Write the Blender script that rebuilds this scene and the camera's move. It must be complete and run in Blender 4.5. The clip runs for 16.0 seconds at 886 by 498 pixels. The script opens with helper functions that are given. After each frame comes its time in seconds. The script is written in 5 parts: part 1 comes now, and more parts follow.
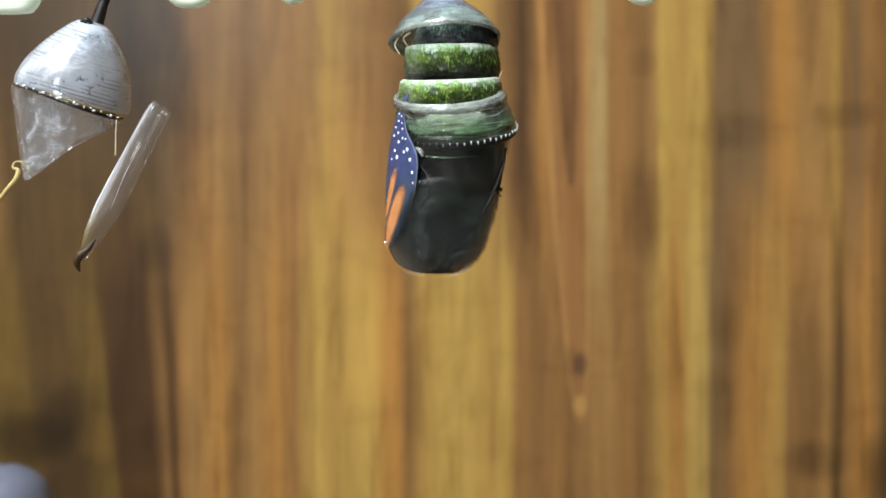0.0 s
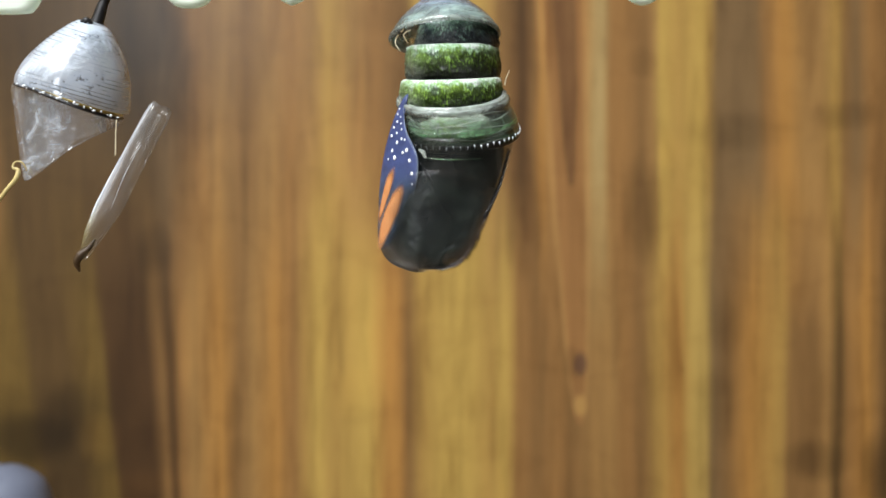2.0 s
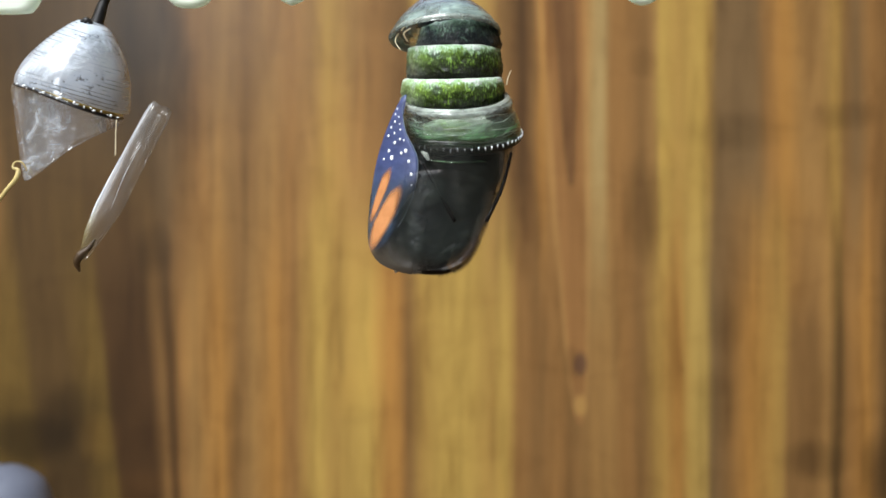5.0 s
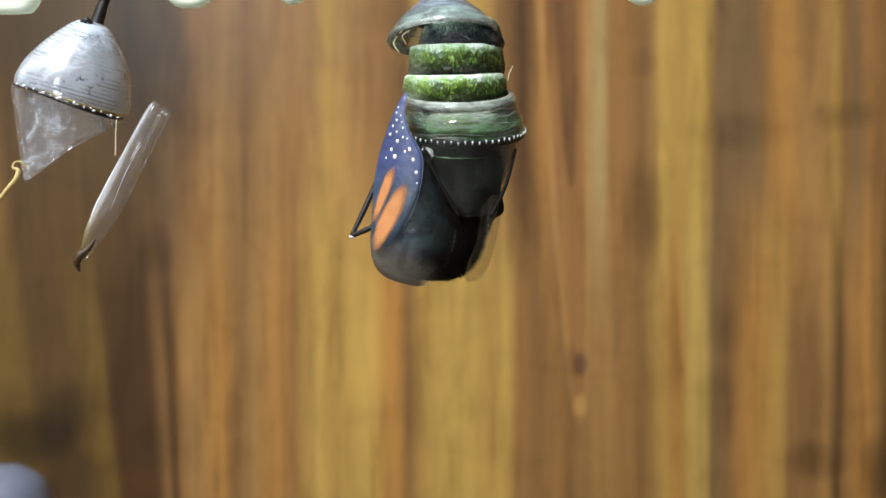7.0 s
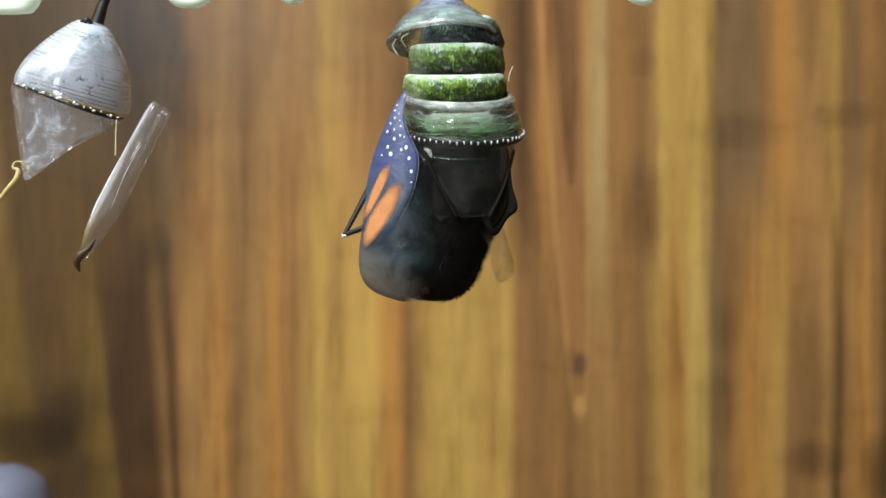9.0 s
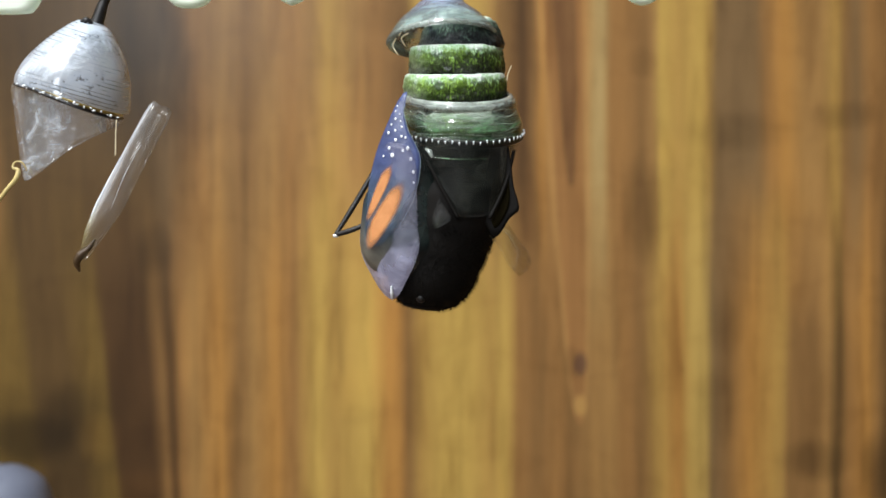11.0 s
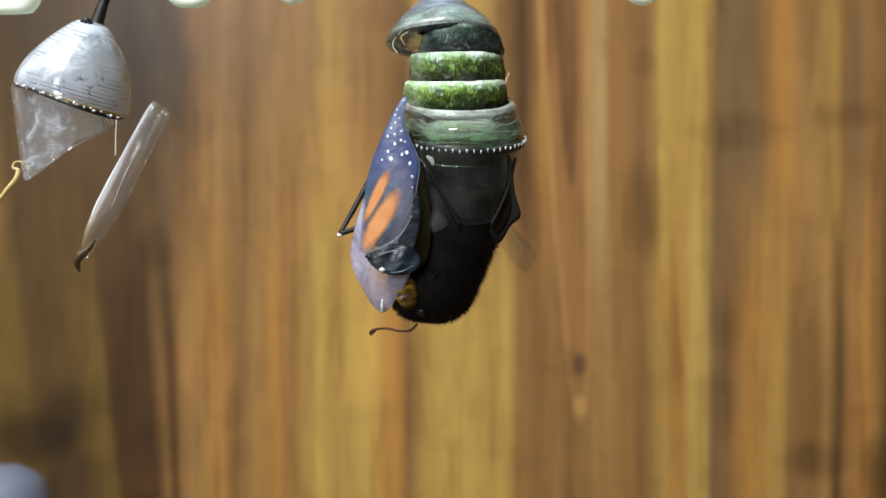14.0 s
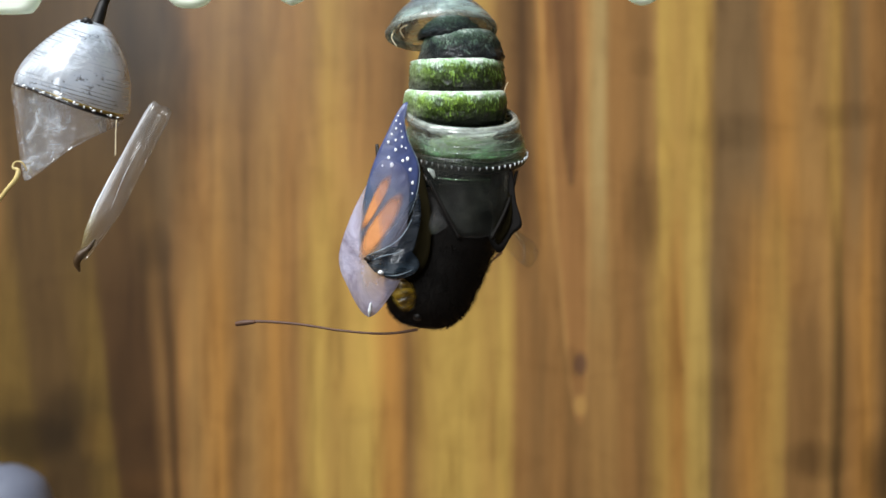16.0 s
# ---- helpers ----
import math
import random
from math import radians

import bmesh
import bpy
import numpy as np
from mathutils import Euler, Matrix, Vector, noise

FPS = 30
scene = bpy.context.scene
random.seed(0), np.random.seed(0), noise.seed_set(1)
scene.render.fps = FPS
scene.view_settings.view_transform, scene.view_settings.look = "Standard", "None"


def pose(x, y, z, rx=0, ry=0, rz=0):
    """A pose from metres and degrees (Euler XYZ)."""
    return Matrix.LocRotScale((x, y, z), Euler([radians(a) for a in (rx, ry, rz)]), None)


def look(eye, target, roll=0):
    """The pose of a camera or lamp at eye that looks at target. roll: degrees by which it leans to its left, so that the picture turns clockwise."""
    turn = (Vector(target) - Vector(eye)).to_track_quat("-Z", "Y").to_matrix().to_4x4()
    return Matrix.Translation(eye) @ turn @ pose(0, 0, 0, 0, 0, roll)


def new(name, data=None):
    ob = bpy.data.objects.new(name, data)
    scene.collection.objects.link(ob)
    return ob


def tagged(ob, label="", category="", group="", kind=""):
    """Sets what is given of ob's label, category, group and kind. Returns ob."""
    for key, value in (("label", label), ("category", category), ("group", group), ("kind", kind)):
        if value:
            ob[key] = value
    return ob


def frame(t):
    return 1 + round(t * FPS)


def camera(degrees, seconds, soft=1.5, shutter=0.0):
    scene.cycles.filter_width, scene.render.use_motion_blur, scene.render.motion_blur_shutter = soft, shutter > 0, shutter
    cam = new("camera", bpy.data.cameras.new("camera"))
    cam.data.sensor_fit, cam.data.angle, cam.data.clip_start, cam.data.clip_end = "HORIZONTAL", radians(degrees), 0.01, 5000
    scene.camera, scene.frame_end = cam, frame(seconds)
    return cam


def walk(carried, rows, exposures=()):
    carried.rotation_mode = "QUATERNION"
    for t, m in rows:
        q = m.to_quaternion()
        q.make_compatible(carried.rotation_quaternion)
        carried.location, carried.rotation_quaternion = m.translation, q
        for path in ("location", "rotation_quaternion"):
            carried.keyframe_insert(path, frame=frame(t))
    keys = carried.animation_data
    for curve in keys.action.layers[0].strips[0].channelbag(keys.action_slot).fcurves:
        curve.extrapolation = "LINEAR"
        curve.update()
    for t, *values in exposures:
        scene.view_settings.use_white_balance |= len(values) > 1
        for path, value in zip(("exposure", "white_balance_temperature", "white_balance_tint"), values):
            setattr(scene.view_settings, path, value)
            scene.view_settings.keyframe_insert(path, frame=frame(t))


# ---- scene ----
cam = camera(40, 16.0, soft=1.6)
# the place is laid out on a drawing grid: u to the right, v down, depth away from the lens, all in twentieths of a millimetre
U = 0.00005
REACH = 0.0392 / math.tan(radians(20))
walk(cam, [(0.0, look((0, -REACH, 0), (0, 0, 0))), (16.0, look((0, -REACH, 0), (0, 0, 0)))])
cam.data.dof.use_dof = True
cam.data.dof.focus_distance = REACH - 0.003
cam.data.dof.aperture_fstop = 50.0


def at(u, v, depth=0.0):
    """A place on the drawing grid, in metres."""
    return Vector(((u - 784) * U, depth * U, (441 - v) * U))


# ---- light ----
# daylight from an unseen skylight, added for the highlights from above, and from the window in the wall behind the
# lens, which the board's sheen points to; lamps in the openings stand in for the sky
world = bpy.data.worlds.new("sky")
scene.world = world
world.use_nodes = True
wn = world.node_tree.nodes
sky = wn.new("ShaderNodeTexSky")
sky.sky_type, sky.sun_disc = "NISHITA", False
sky.sun_elevation, sky.sun_rotation = radians(40), radians(0)
wn["Background"].inputs["Strength"].default_value = 0.1
world.node_tree.links.new(sky.outputs[0], wn["Background"].inputs["Color"])
WEST, EAST, SOUTH, FLOOR, CEILING = -0.95, 1.5, -1.6, -0.95, 1.10
WIN_X, WIN_Z = (-0.70, -0.26), (0.30, 0.82)
TOP_X, TOP_Y = (-0.90, -0.10), (-1.10, -0.30)
daylight = new("window_light", bpy.data.lights.new("window_light", "AREA"))
daylight.data.shape, daylight.data.size, daylight.data.size_y = "RECTANGLE", WIN_X[1] - WIN_X[0] - 0.01, WIN_Z[1] - WIN_Z[0] - 0.01
daylight.data.energy, daylight.data.color = 19.0, (0.90, 0.95, 1.0)
daylight.matrix_world = look((sum(WIN_X) / 2, SOUTH - 0.05, sum(WIN_Z) / 2), (sum(WIN_X) / 2, 0, sum(WIN_Z) / 2))
skylight = new("skylight_light", bpy.data.lights.new("skylight_light", "AREA"))
skylight.data.shape, skylight.data.size, skylight.data.size_y = "RECTANGLE", TOP_X[1] - TOP_X[0] - 0.01, TOP_Y[1] - TOP_Y[0] - 0.01
skylight.data.energy, skylight.data.color = 48.0, (0.96, 0.98, 1.0)
skylight.matrix_world = pose(sum(TOP_X) / 2, sum(TOP_Y) / 2, CEILING + 0.03)
scene.view_settings.exposure = 0.0

# ---- materials ----


def lin(r, g, b):
    """Linear colour from 0-255 display values."""
    return tuple(((c / 255 + 0.055) / 1.055) ** 2.4 if c > 10 else c / 255 / 12.92 for c in (r, g, b)) + (1.0,)


class Net:
    """A material with short calls for its nodes."""

    def __init__(self, name, rough=0.5, **sockets):
        self.m = bpy.data.materials.new(name)
        self.m.use_nodes = True
        self.t = self.m.node_tree
        self.n = self.t.nodes
        self.b = self.n["Principled BSDF"]
        self.out = self.n["Material Output"]
        self.b.inputs["Roughness"].default_value = rough
        for key, value in sockets.items():
            self.b.inputs[key.replace("_", " ")].default_value = value
        self.coord = self.n.new("ShaderNodeTexCoord")

    def link(self, a, b):
        self.t.links.new(a, b)
        return self

    def scaled(self, scale=(1, 1, 1), source="Object"):
        mp = self.n.new("ShaderNodeMapping")
        mp.inputs["Scale"].default_value = scale
        self.link(self.coord.outputs[source], mp.inputs["Vector"])
        return mp.outputs[0]

    def noise(self, scale, detail=4.0, rough=0.55, vector=None, distortion=0.0):
        nd = self.n.new("ShaderNodeTexNoise")
        nd.inputs["Scale"].default_value, nd.inputs["Detail"].default_value = scale, detail
        nd.inputs["Roughness"].default_value, nd.inputs["Distortion"].default_value = rough, distortion
        self.link(vector or self.coord.outputs["Object"], nd.inputs["Vector"])
        return nd.outputs["Fac"]

    def ramp(self, fac, stops, smooth="LINEAR"):
        nd = self.n.new("ShaderNodeValToRGB")
        nd.color_ramp.interpolation = smooth
        el = nd.color_ramp.elements
        while len(el) < len(stops):
            el.new(1.0)
        for e, (p, c) in zip(el, stops):
            e.position, e.color = p, (c, c, c, 1) if isinstance(c, (int, float)) else c
        self.link(fac, nd.inputs["Fac"])
        return nd.outputs["Color"]

    def math(self, op, a, b=0.0, c=0.0):
        nd = self.n.new("ShaderNodeMath")
        nd.operation = op
        for s, v in zip(nd.inputs, (a, b, c)):
            if isinstance(v, (int, float)):
                s.default_value = v
            else:
                self.link(v, s)
        return nd.outputs[0]

    def mix(self, fac, a, b, blend="MIX"):
        nd = self.n.new("ShaderNodeMix")
        nd.data_type, nd.blend_type = "RGBA", blend
        for s, v in zip((nd.inputs[0], nd.inputs[6], nd.inputs[7]), (fac, a, b)):
            if isinstance(v, (int, float, tuple)):
                s.default_value = v
            else:
                self.link(v, s)
        return nd.outputs[2]

    def axis(self, name, source="Object"):
        nd = self.n.new("ShaderNodeSeparateXYZ")
        self.link(self.coord.outputs[source], nd.inputs[0])
        return nd.outputs[name]

    def rim(self):
        """0 in the middle of a sheet, 1 at its edge."""
        nd = self.n.new("ShaderNodeAttribute")
        nd.attribute_name = "rim"
        return nd.outputs["Fac"]

    def thin_out(self, cover):
        """Scales or skin that thin out: the surface covers only this share."""
        clear, both = self.n.new("ShaderNodeBsdfTransparent"), self.n.new("ShaderNodeMixShader")
        self.link(cover, both.inputs[0]).link(clear.outputs[0], both.inputs[1]).link(self.b.outputs[0], both.inputs[2]).link(both.outputs[0], self.out.inputs["Surface"])
        return self

    def color(self, c):
        self.link(c, self.b.inputs["Base Color"])
        return self

    def bump(self, height, strength=0.3, distance=0.0001):
        nd = self.n.new("ShaderNodeBump")
        nd.inputs["Strength"].default_value, nd.inputs["Distance"].default_value = strength, distance
        self.link(height, nd.inputs["Height"])
        self.link(nd.outputs[0], self.b.inputs["Normal"])
        return self

    def film(self, cover, shine=0.6, gloss_rough=0.18, ior=1.45):
        """Thin clear skin: only part of the light meets it, and it shines towards the rim."""
        clear, gloss = self.n.new("ShaderNodeBsdfTransparent"), self.n.new("ShaderNodeBsdfGlossy")
        gloss.inputs["Roughness"].default_value = gloss_rough
        edge, m1, m2 = self.n.new("ShaderNodeFresnel"), self.n.new("ShaderNodeMixShader"), self.n.new("ShaderNodeMixShader")
        edge.inputs["IOR"].default_value = ior
        if isinstance(cover, (int, float)):
            m1.inputs[0].default_value = cover
        else:
            self.link(cover, m1.inputs[0])
        thin, m0 = self.n.new("ShaderNodeBsdfTranslucent"), self.n.new("ShaderNodeMixShader")
        m0.inputs[0].default_value = 0.4
        if self.b.inputs["Base Color"].is_linked:
            self.link(self.b.inputs["Base Color"].links[0].from_socket, thin.inputs["Color"])
        self.link(self.b.outputs[0], m0.inputs[1]).link(thin.outputs[0], m0.inputs[2])
        self.link(clear.outputs[0], m1.inputs[1]).link(m0.outputs[0], m1.inputs[2])
        self.link(self.math("MULTIPLY", edge.outputs[0], shine), m2.inputs[0]).link(m1.outputs[0], m2.inputs[1]).link(gloss.outputs[0], m2.inputs[2])
        self.link(m2.outputs[0], self.out.inputs["Surface"])
        return self


# figured hardwood: heartwood and sapwood streaks, on the drawing grid carried out to the board; the fall of light is
# partly in these tones
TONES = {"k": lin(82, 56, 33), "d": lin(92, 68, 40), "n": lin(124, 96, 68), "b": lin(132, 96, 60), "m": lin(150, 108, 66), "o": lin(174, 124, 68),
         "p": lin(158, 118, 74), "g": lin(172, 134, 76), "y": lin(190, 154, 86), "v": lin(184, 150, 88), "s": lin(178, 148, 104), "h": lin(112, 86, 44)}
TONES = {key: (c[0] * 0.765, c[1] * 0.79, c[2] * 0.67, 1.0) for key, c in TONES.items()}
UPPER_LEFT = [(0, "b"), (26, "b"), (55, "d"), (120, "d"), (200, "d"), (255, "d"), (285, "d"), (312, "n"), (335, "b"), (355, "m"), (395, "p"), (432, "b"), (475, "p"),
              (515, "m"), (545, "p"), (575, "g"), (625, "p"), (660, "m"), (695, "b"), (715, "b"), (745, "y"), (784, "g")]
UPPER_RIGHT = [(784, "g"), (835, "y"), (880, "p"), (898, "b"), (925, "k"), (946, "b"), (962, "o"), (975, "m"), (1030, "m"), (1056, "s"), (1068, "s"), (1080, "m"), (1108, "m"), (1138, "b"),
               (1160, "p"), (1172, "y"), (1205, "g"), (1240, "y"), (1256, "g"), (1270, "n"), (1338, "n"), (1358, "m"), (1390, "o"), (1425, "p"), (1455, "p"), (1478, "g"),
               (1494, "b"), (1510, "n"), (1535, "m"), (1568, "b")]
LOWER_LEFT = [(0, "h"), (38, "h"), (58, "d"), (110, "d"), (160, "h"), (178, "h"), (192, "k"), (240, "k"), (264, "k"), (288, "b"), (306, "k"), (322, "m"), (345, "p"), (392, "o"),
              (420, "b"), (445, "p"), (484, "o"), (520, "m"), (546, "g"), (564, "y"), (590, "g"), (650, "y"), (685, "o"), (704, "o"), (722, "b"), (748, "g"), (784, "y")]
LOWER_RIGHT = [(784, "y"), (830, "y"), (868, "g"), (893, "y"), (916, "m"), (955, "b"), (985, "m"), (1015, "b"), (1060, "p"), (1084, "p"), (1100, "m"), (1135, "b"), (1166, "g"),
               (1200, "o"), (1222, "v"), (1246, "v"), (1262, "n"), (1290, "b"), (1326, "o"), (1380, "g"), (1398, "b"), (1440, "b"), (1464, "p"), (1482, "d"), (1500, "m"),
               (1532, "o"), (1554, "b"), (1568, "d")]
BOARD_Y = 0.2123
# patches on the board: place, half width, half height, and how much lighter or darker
# some are wood figure; the broad ones put light and shade into the tone
BOARD_PATCHES = [(1140, 370, 34, 90, 0.72), (1300, 235, 90, 34, 0.78), (1500, 205, 60, 26, 0.76), (1135, 110, 26, 26, 0.84), (1180, 265, 22, 34, 1.1), (1390, 380, 44, 60, 0.92),
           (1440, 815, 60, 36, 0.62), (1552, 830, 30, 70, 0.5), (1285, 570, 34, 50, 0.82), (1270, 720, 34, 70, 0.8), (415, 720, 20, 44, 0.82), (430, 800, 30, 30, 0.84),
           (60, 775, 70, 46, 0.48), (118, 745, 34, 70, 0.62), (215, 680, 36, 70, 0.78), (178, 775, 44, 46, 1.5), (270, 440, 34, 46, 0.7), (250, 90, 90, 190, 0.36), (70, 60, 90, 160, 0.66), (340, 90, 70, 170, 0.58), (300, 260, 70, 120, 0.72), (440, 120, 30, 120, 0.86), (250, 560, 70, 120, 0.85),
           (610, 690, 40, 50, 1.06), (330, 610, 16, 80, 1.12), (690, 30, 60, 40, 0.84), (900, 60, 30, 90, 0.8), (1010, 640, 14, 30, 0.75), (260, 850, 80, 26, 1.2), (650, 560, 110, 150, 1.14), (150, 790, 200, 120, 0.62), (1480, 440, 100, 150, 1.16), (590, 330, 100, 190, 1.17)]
MIDZ = (CEILING + FLOOR) / 2


def wood_material():
    w = Net("figured_hardwood", 0.6)
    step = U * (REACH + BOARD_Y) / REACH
    u = w.math("MULTIPLY_ADD", w.axis("X"), 1 / step, 784 + (WEST + EAST) / 2 / step)
    v = w.math("MULTIPLY_ADD", w.axis("Z"), -1 / step, 441 - MIDZ / step)
    slow = w.noise(11, 3, 0.55, w.scaled((1, 1, 0.6)))
    fine = w.noise(60, 3, 0.55, w.scaled((1, 1, 0.16)))
    sway = w.math("ADD", w.math("MULTIPLY_ADD", slow, 36, -18), w.math("MULTIPLY_ADD", fine, 22, -11))
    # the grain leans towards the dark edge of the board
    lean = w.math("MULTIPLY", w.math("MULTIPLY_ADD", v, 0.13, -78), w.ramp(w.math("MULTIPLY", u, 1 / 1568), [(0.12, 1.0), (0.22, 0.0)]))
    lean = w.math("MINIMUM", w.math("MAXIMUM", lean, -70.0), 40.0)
    across = w.math("MULTIPLY", w.math("PINGPONG", w.math("SUBTRACT", w.math("ADD", u, sway), lean), 1568.0), 1 / 1568)
    right = w.math("GREATER_THAN", across, 0.5)
    rows = []
    for left_row, right_row in ((UPPER_LEFT, UPPER_RIGHT), (LOWER_LEFT, LOWER_RIGHT)):
        lo = w.ramp(across, [(a / 1568, TONES[k]) for a, k in left_row])
        hi = w.ramp(across, [(a / 1568, TONES[k]) for a, k in right_row])
        rows.append(w.mix(right, lo, hi))
    ragged = w.math("MULTIPLY_ADD", w.noise(60, 3, 0.6, w.scaled((1, 1, 0.3))), 3.0, -1.5)
    down = w.math("ADD", w.math("MULTIPLY_ADD", v, 1 / 340, -430 / 340 + 0.5), w.math("MULTIPLY", ragged, 0.35))
    col = w.mix(w.ramp(down, [(0.0, 0.0), (1.0, 1.0)], "EASE"), rows[0], rows[1])
    # flame figure: two nested arches about a leaning heart line, closing downwards
    for foot, wide, inside, edge in ((752, 1.75, lin(138, 98, 56), lin(182, 140, 84)), (330, 1.5, lin(100, 70, 42), lin(128, 90, 50))):
        up = w.math("MAXIMUM", w.math("SUBTRACT", float(foot), v), 0.0)
        heart = w.math("SUBTRACT", w.math("MULTIPLY_ADD", up, 0.04, w.math("MULTIPLY_ADD", sway, 0.3, u)), 1027.0 if foot > 500 else 1012.0)
        ratio = w.math("DIVIDE", w.math("ABSOLUTE", heart), w.math("MULTIPLY_ADD", w.math("SQRT", up), wide, 2.0))
        core = w.ramp(w.math("MULTIPLY", ratio, 0.5), [(0.30, 0.75), (0.56, 0.0)], "EASE")
        core = w.math("MULTIPLY", core, w.math("GREATER_THAN", up, 0.0))
        tone = w.ramp(w.math("MULTIPLY", ratio, 0.5), [(0.30, inside), (0.44, edge)])
        col = w.mix(core, col, tone)
    for a, b, ru, rv, tone in ((1027, 718, 15, 24, lin(164, 126, 72)), (1027, 645, 15, 26, lin(90, 64, 46))):
        du, dv = w.math("MULTIPLY_ADD", u, 1 / ru, -a / ru), w.math("MULTIPLY_ADD", v, 1 / rv, -b / rv)
        far = w.math("ADD", w.math("MULTIPLY", du, du), w.math("MULTIPLY", dv, dv))
        col = w.mix(w.ramp(far, [(0.2, 0.9), (1.0, 0.0)], "EASE"), col, tone)
    broad = w.noise(95, 4, 0.62, w.scaled((1, 1, 0.24)), 0.4)
    col = w.mix(0.4, col, w.ramp(broad, [(0.32, (0.55, 0.50, 0.44, 1)), (0.46, (0.9, 0.9, 0.88, 1)), (0.62, (1, 1, 1, 1)), (0.75, (1.0, 0.9, 0.75, 1))]), "MULTIPLY")
    streak = w.noise(230, 4, 0.65, w.scaled((1, 1, 0.10)), 0.5)
    col = w.mix(0.55, col, w.ramp(streak, [(0.30, (0.50, 0.44, 0.38, 1)), (0.46, (0.90, 0.90, 0.88, 1)), (0.70, (1, 1, 1, 1))]), "MULTIPLY")
    grain = w.noise(620, 4, 0.6, w.scaled((1, 1, 0.04)))
    col = w.mix(0.4, col, w.ramp(grain, [(0.3, 0.45), (0.5, 0.92), (0.72, 1.0)]), "MULTIPLY")
    ripple = w.noise(85, 3, 0.6, w.scaled((0.55, 1, 0.8)), 1.6)
    col = w.mix(0.22, col, w.ramp(ripple, [(0.34, (0.62, 0.56, 0.5, 1)), (0.5, (0.95, 0.95, 0.94, 1)), (0.66, (1, 1, 1, 1))]), "MULTIPLY")
    for a, b, ru, rv, tone in BOARD_PATCHES:
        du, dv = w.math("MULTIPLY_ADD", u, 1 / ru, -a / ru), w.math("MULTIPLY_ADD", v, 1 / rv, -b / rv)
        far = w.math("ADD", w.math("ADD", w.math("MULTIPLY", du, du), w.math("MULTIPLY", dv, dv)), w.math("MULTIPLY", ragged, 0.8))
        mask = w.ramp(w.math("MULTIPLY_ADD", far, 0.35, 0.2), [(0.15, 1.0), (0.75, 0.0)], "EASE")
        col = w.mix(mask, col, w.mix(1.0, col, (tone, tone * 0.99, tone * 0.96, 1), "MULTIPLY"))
    w.color(col)
    w.bump(grain, 0.15, 0.0004)
    w.b.inputs["Specular IOR Level"].default_value = 0.12
    w.b.inputs["Coat Weight"].default_value, w.b.inputs["Coat Roughness"].default_value = 0.09, 0.22
    return w.m


def flat(name, rgb, rough=0.5, vary=0.35, scale=900.0, bump=0.3, **more):
    w = Net(name, rough, **more)
    f = w.noise(scale, 5, 0.6)
    dark = tuple(c * (1 - vary) for c in lin(*rgb)[:3]) + (1,)
    w.color(w.mix(f, dark, lin(*rgb)))
    return w.bump(f, bump, 0.00008).m


def skin(name, rgb, low, high, rough=0.25, scale=500.0, shine=0.6):
    """A thin translucent skin, milky in patches."""
    w = Net(name, rough)
    f = w.noise(scale, 4, 0.6, None, 0.6)
    w.color(w.mix(f, tuple(c * 0.7 for c in lin(*rgb)[:3]) + (1,), lin(*rgb)))
    w.bump(w.noise(scale * 1.3, 3, 0.6, None, 0.6), 0.6, 0.00016)
    return w.film(w.ramp(f, [(0.3, low), (0.7, high)]), shine).m


def abdomen_material(name, dark, moss, bright, mint, tall):
    """Furry rings: pale mint at the upper rim, greener and darker downwards, flecked with black hairs."""
    w = Net(name, 0.42)
    z, x = w.axis("Z"), w.axis("X")
    blots = w.noise(650, 3, 0.55)
    mottle = w.noise(1900, 4, 0.65, w.scaled((1, 1, 0.8)), 0.5)
    specks = w.noise(4200, 4, 0.7, w.scaled((1, 1, 0.55)))
    hairs = w.noise(5200, 3, 0.65, w.scaled((1, 1, 0.45)))
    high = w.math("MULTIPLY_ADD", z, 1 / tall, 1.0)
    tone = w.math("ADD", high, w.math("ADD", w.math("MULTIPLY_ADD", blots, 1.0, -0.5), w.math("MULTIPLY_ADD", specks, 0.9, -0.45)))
    # the near-white last stop stands for glints on the fur
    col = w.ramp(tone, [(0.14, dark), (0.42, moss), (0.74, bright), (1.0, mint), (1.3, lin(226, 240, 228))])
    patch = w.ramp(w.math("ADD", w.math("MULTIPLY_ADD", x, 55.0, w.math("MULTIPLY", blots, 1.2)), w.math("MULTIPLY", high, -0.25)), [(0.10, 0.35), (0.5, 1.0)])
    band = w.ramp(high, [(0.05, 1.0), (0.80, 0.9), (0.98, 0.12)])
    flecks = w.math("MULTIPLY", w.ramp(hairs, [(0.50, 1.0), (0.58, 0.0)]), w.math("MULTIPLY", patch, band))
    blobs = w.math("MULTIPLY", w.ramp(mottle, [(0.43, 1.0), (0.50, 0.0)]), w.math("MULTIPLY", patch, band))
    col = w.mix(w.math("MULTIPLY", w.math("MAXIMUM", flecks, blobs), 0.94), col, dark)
    # left flank: its whitish highlight is mixed into the colour
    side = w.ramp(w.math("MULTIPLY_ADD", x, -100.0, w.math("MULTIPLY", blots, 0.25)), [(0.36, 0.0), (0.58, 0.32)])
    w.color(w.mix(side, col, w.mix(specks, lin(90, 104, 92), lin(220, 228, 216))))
    w.b.inputs["Coat Weight"].default_value, w.b.inputs["Coat Roughness"].default_value = 0.15, 0.2
    w.b.inputs["Specular IOR Level"].default_value = 0.25
    return w.bump(w.math("ADD", specks, w.math("ADD", hairs, blots)), 0.9, 0.0002).m


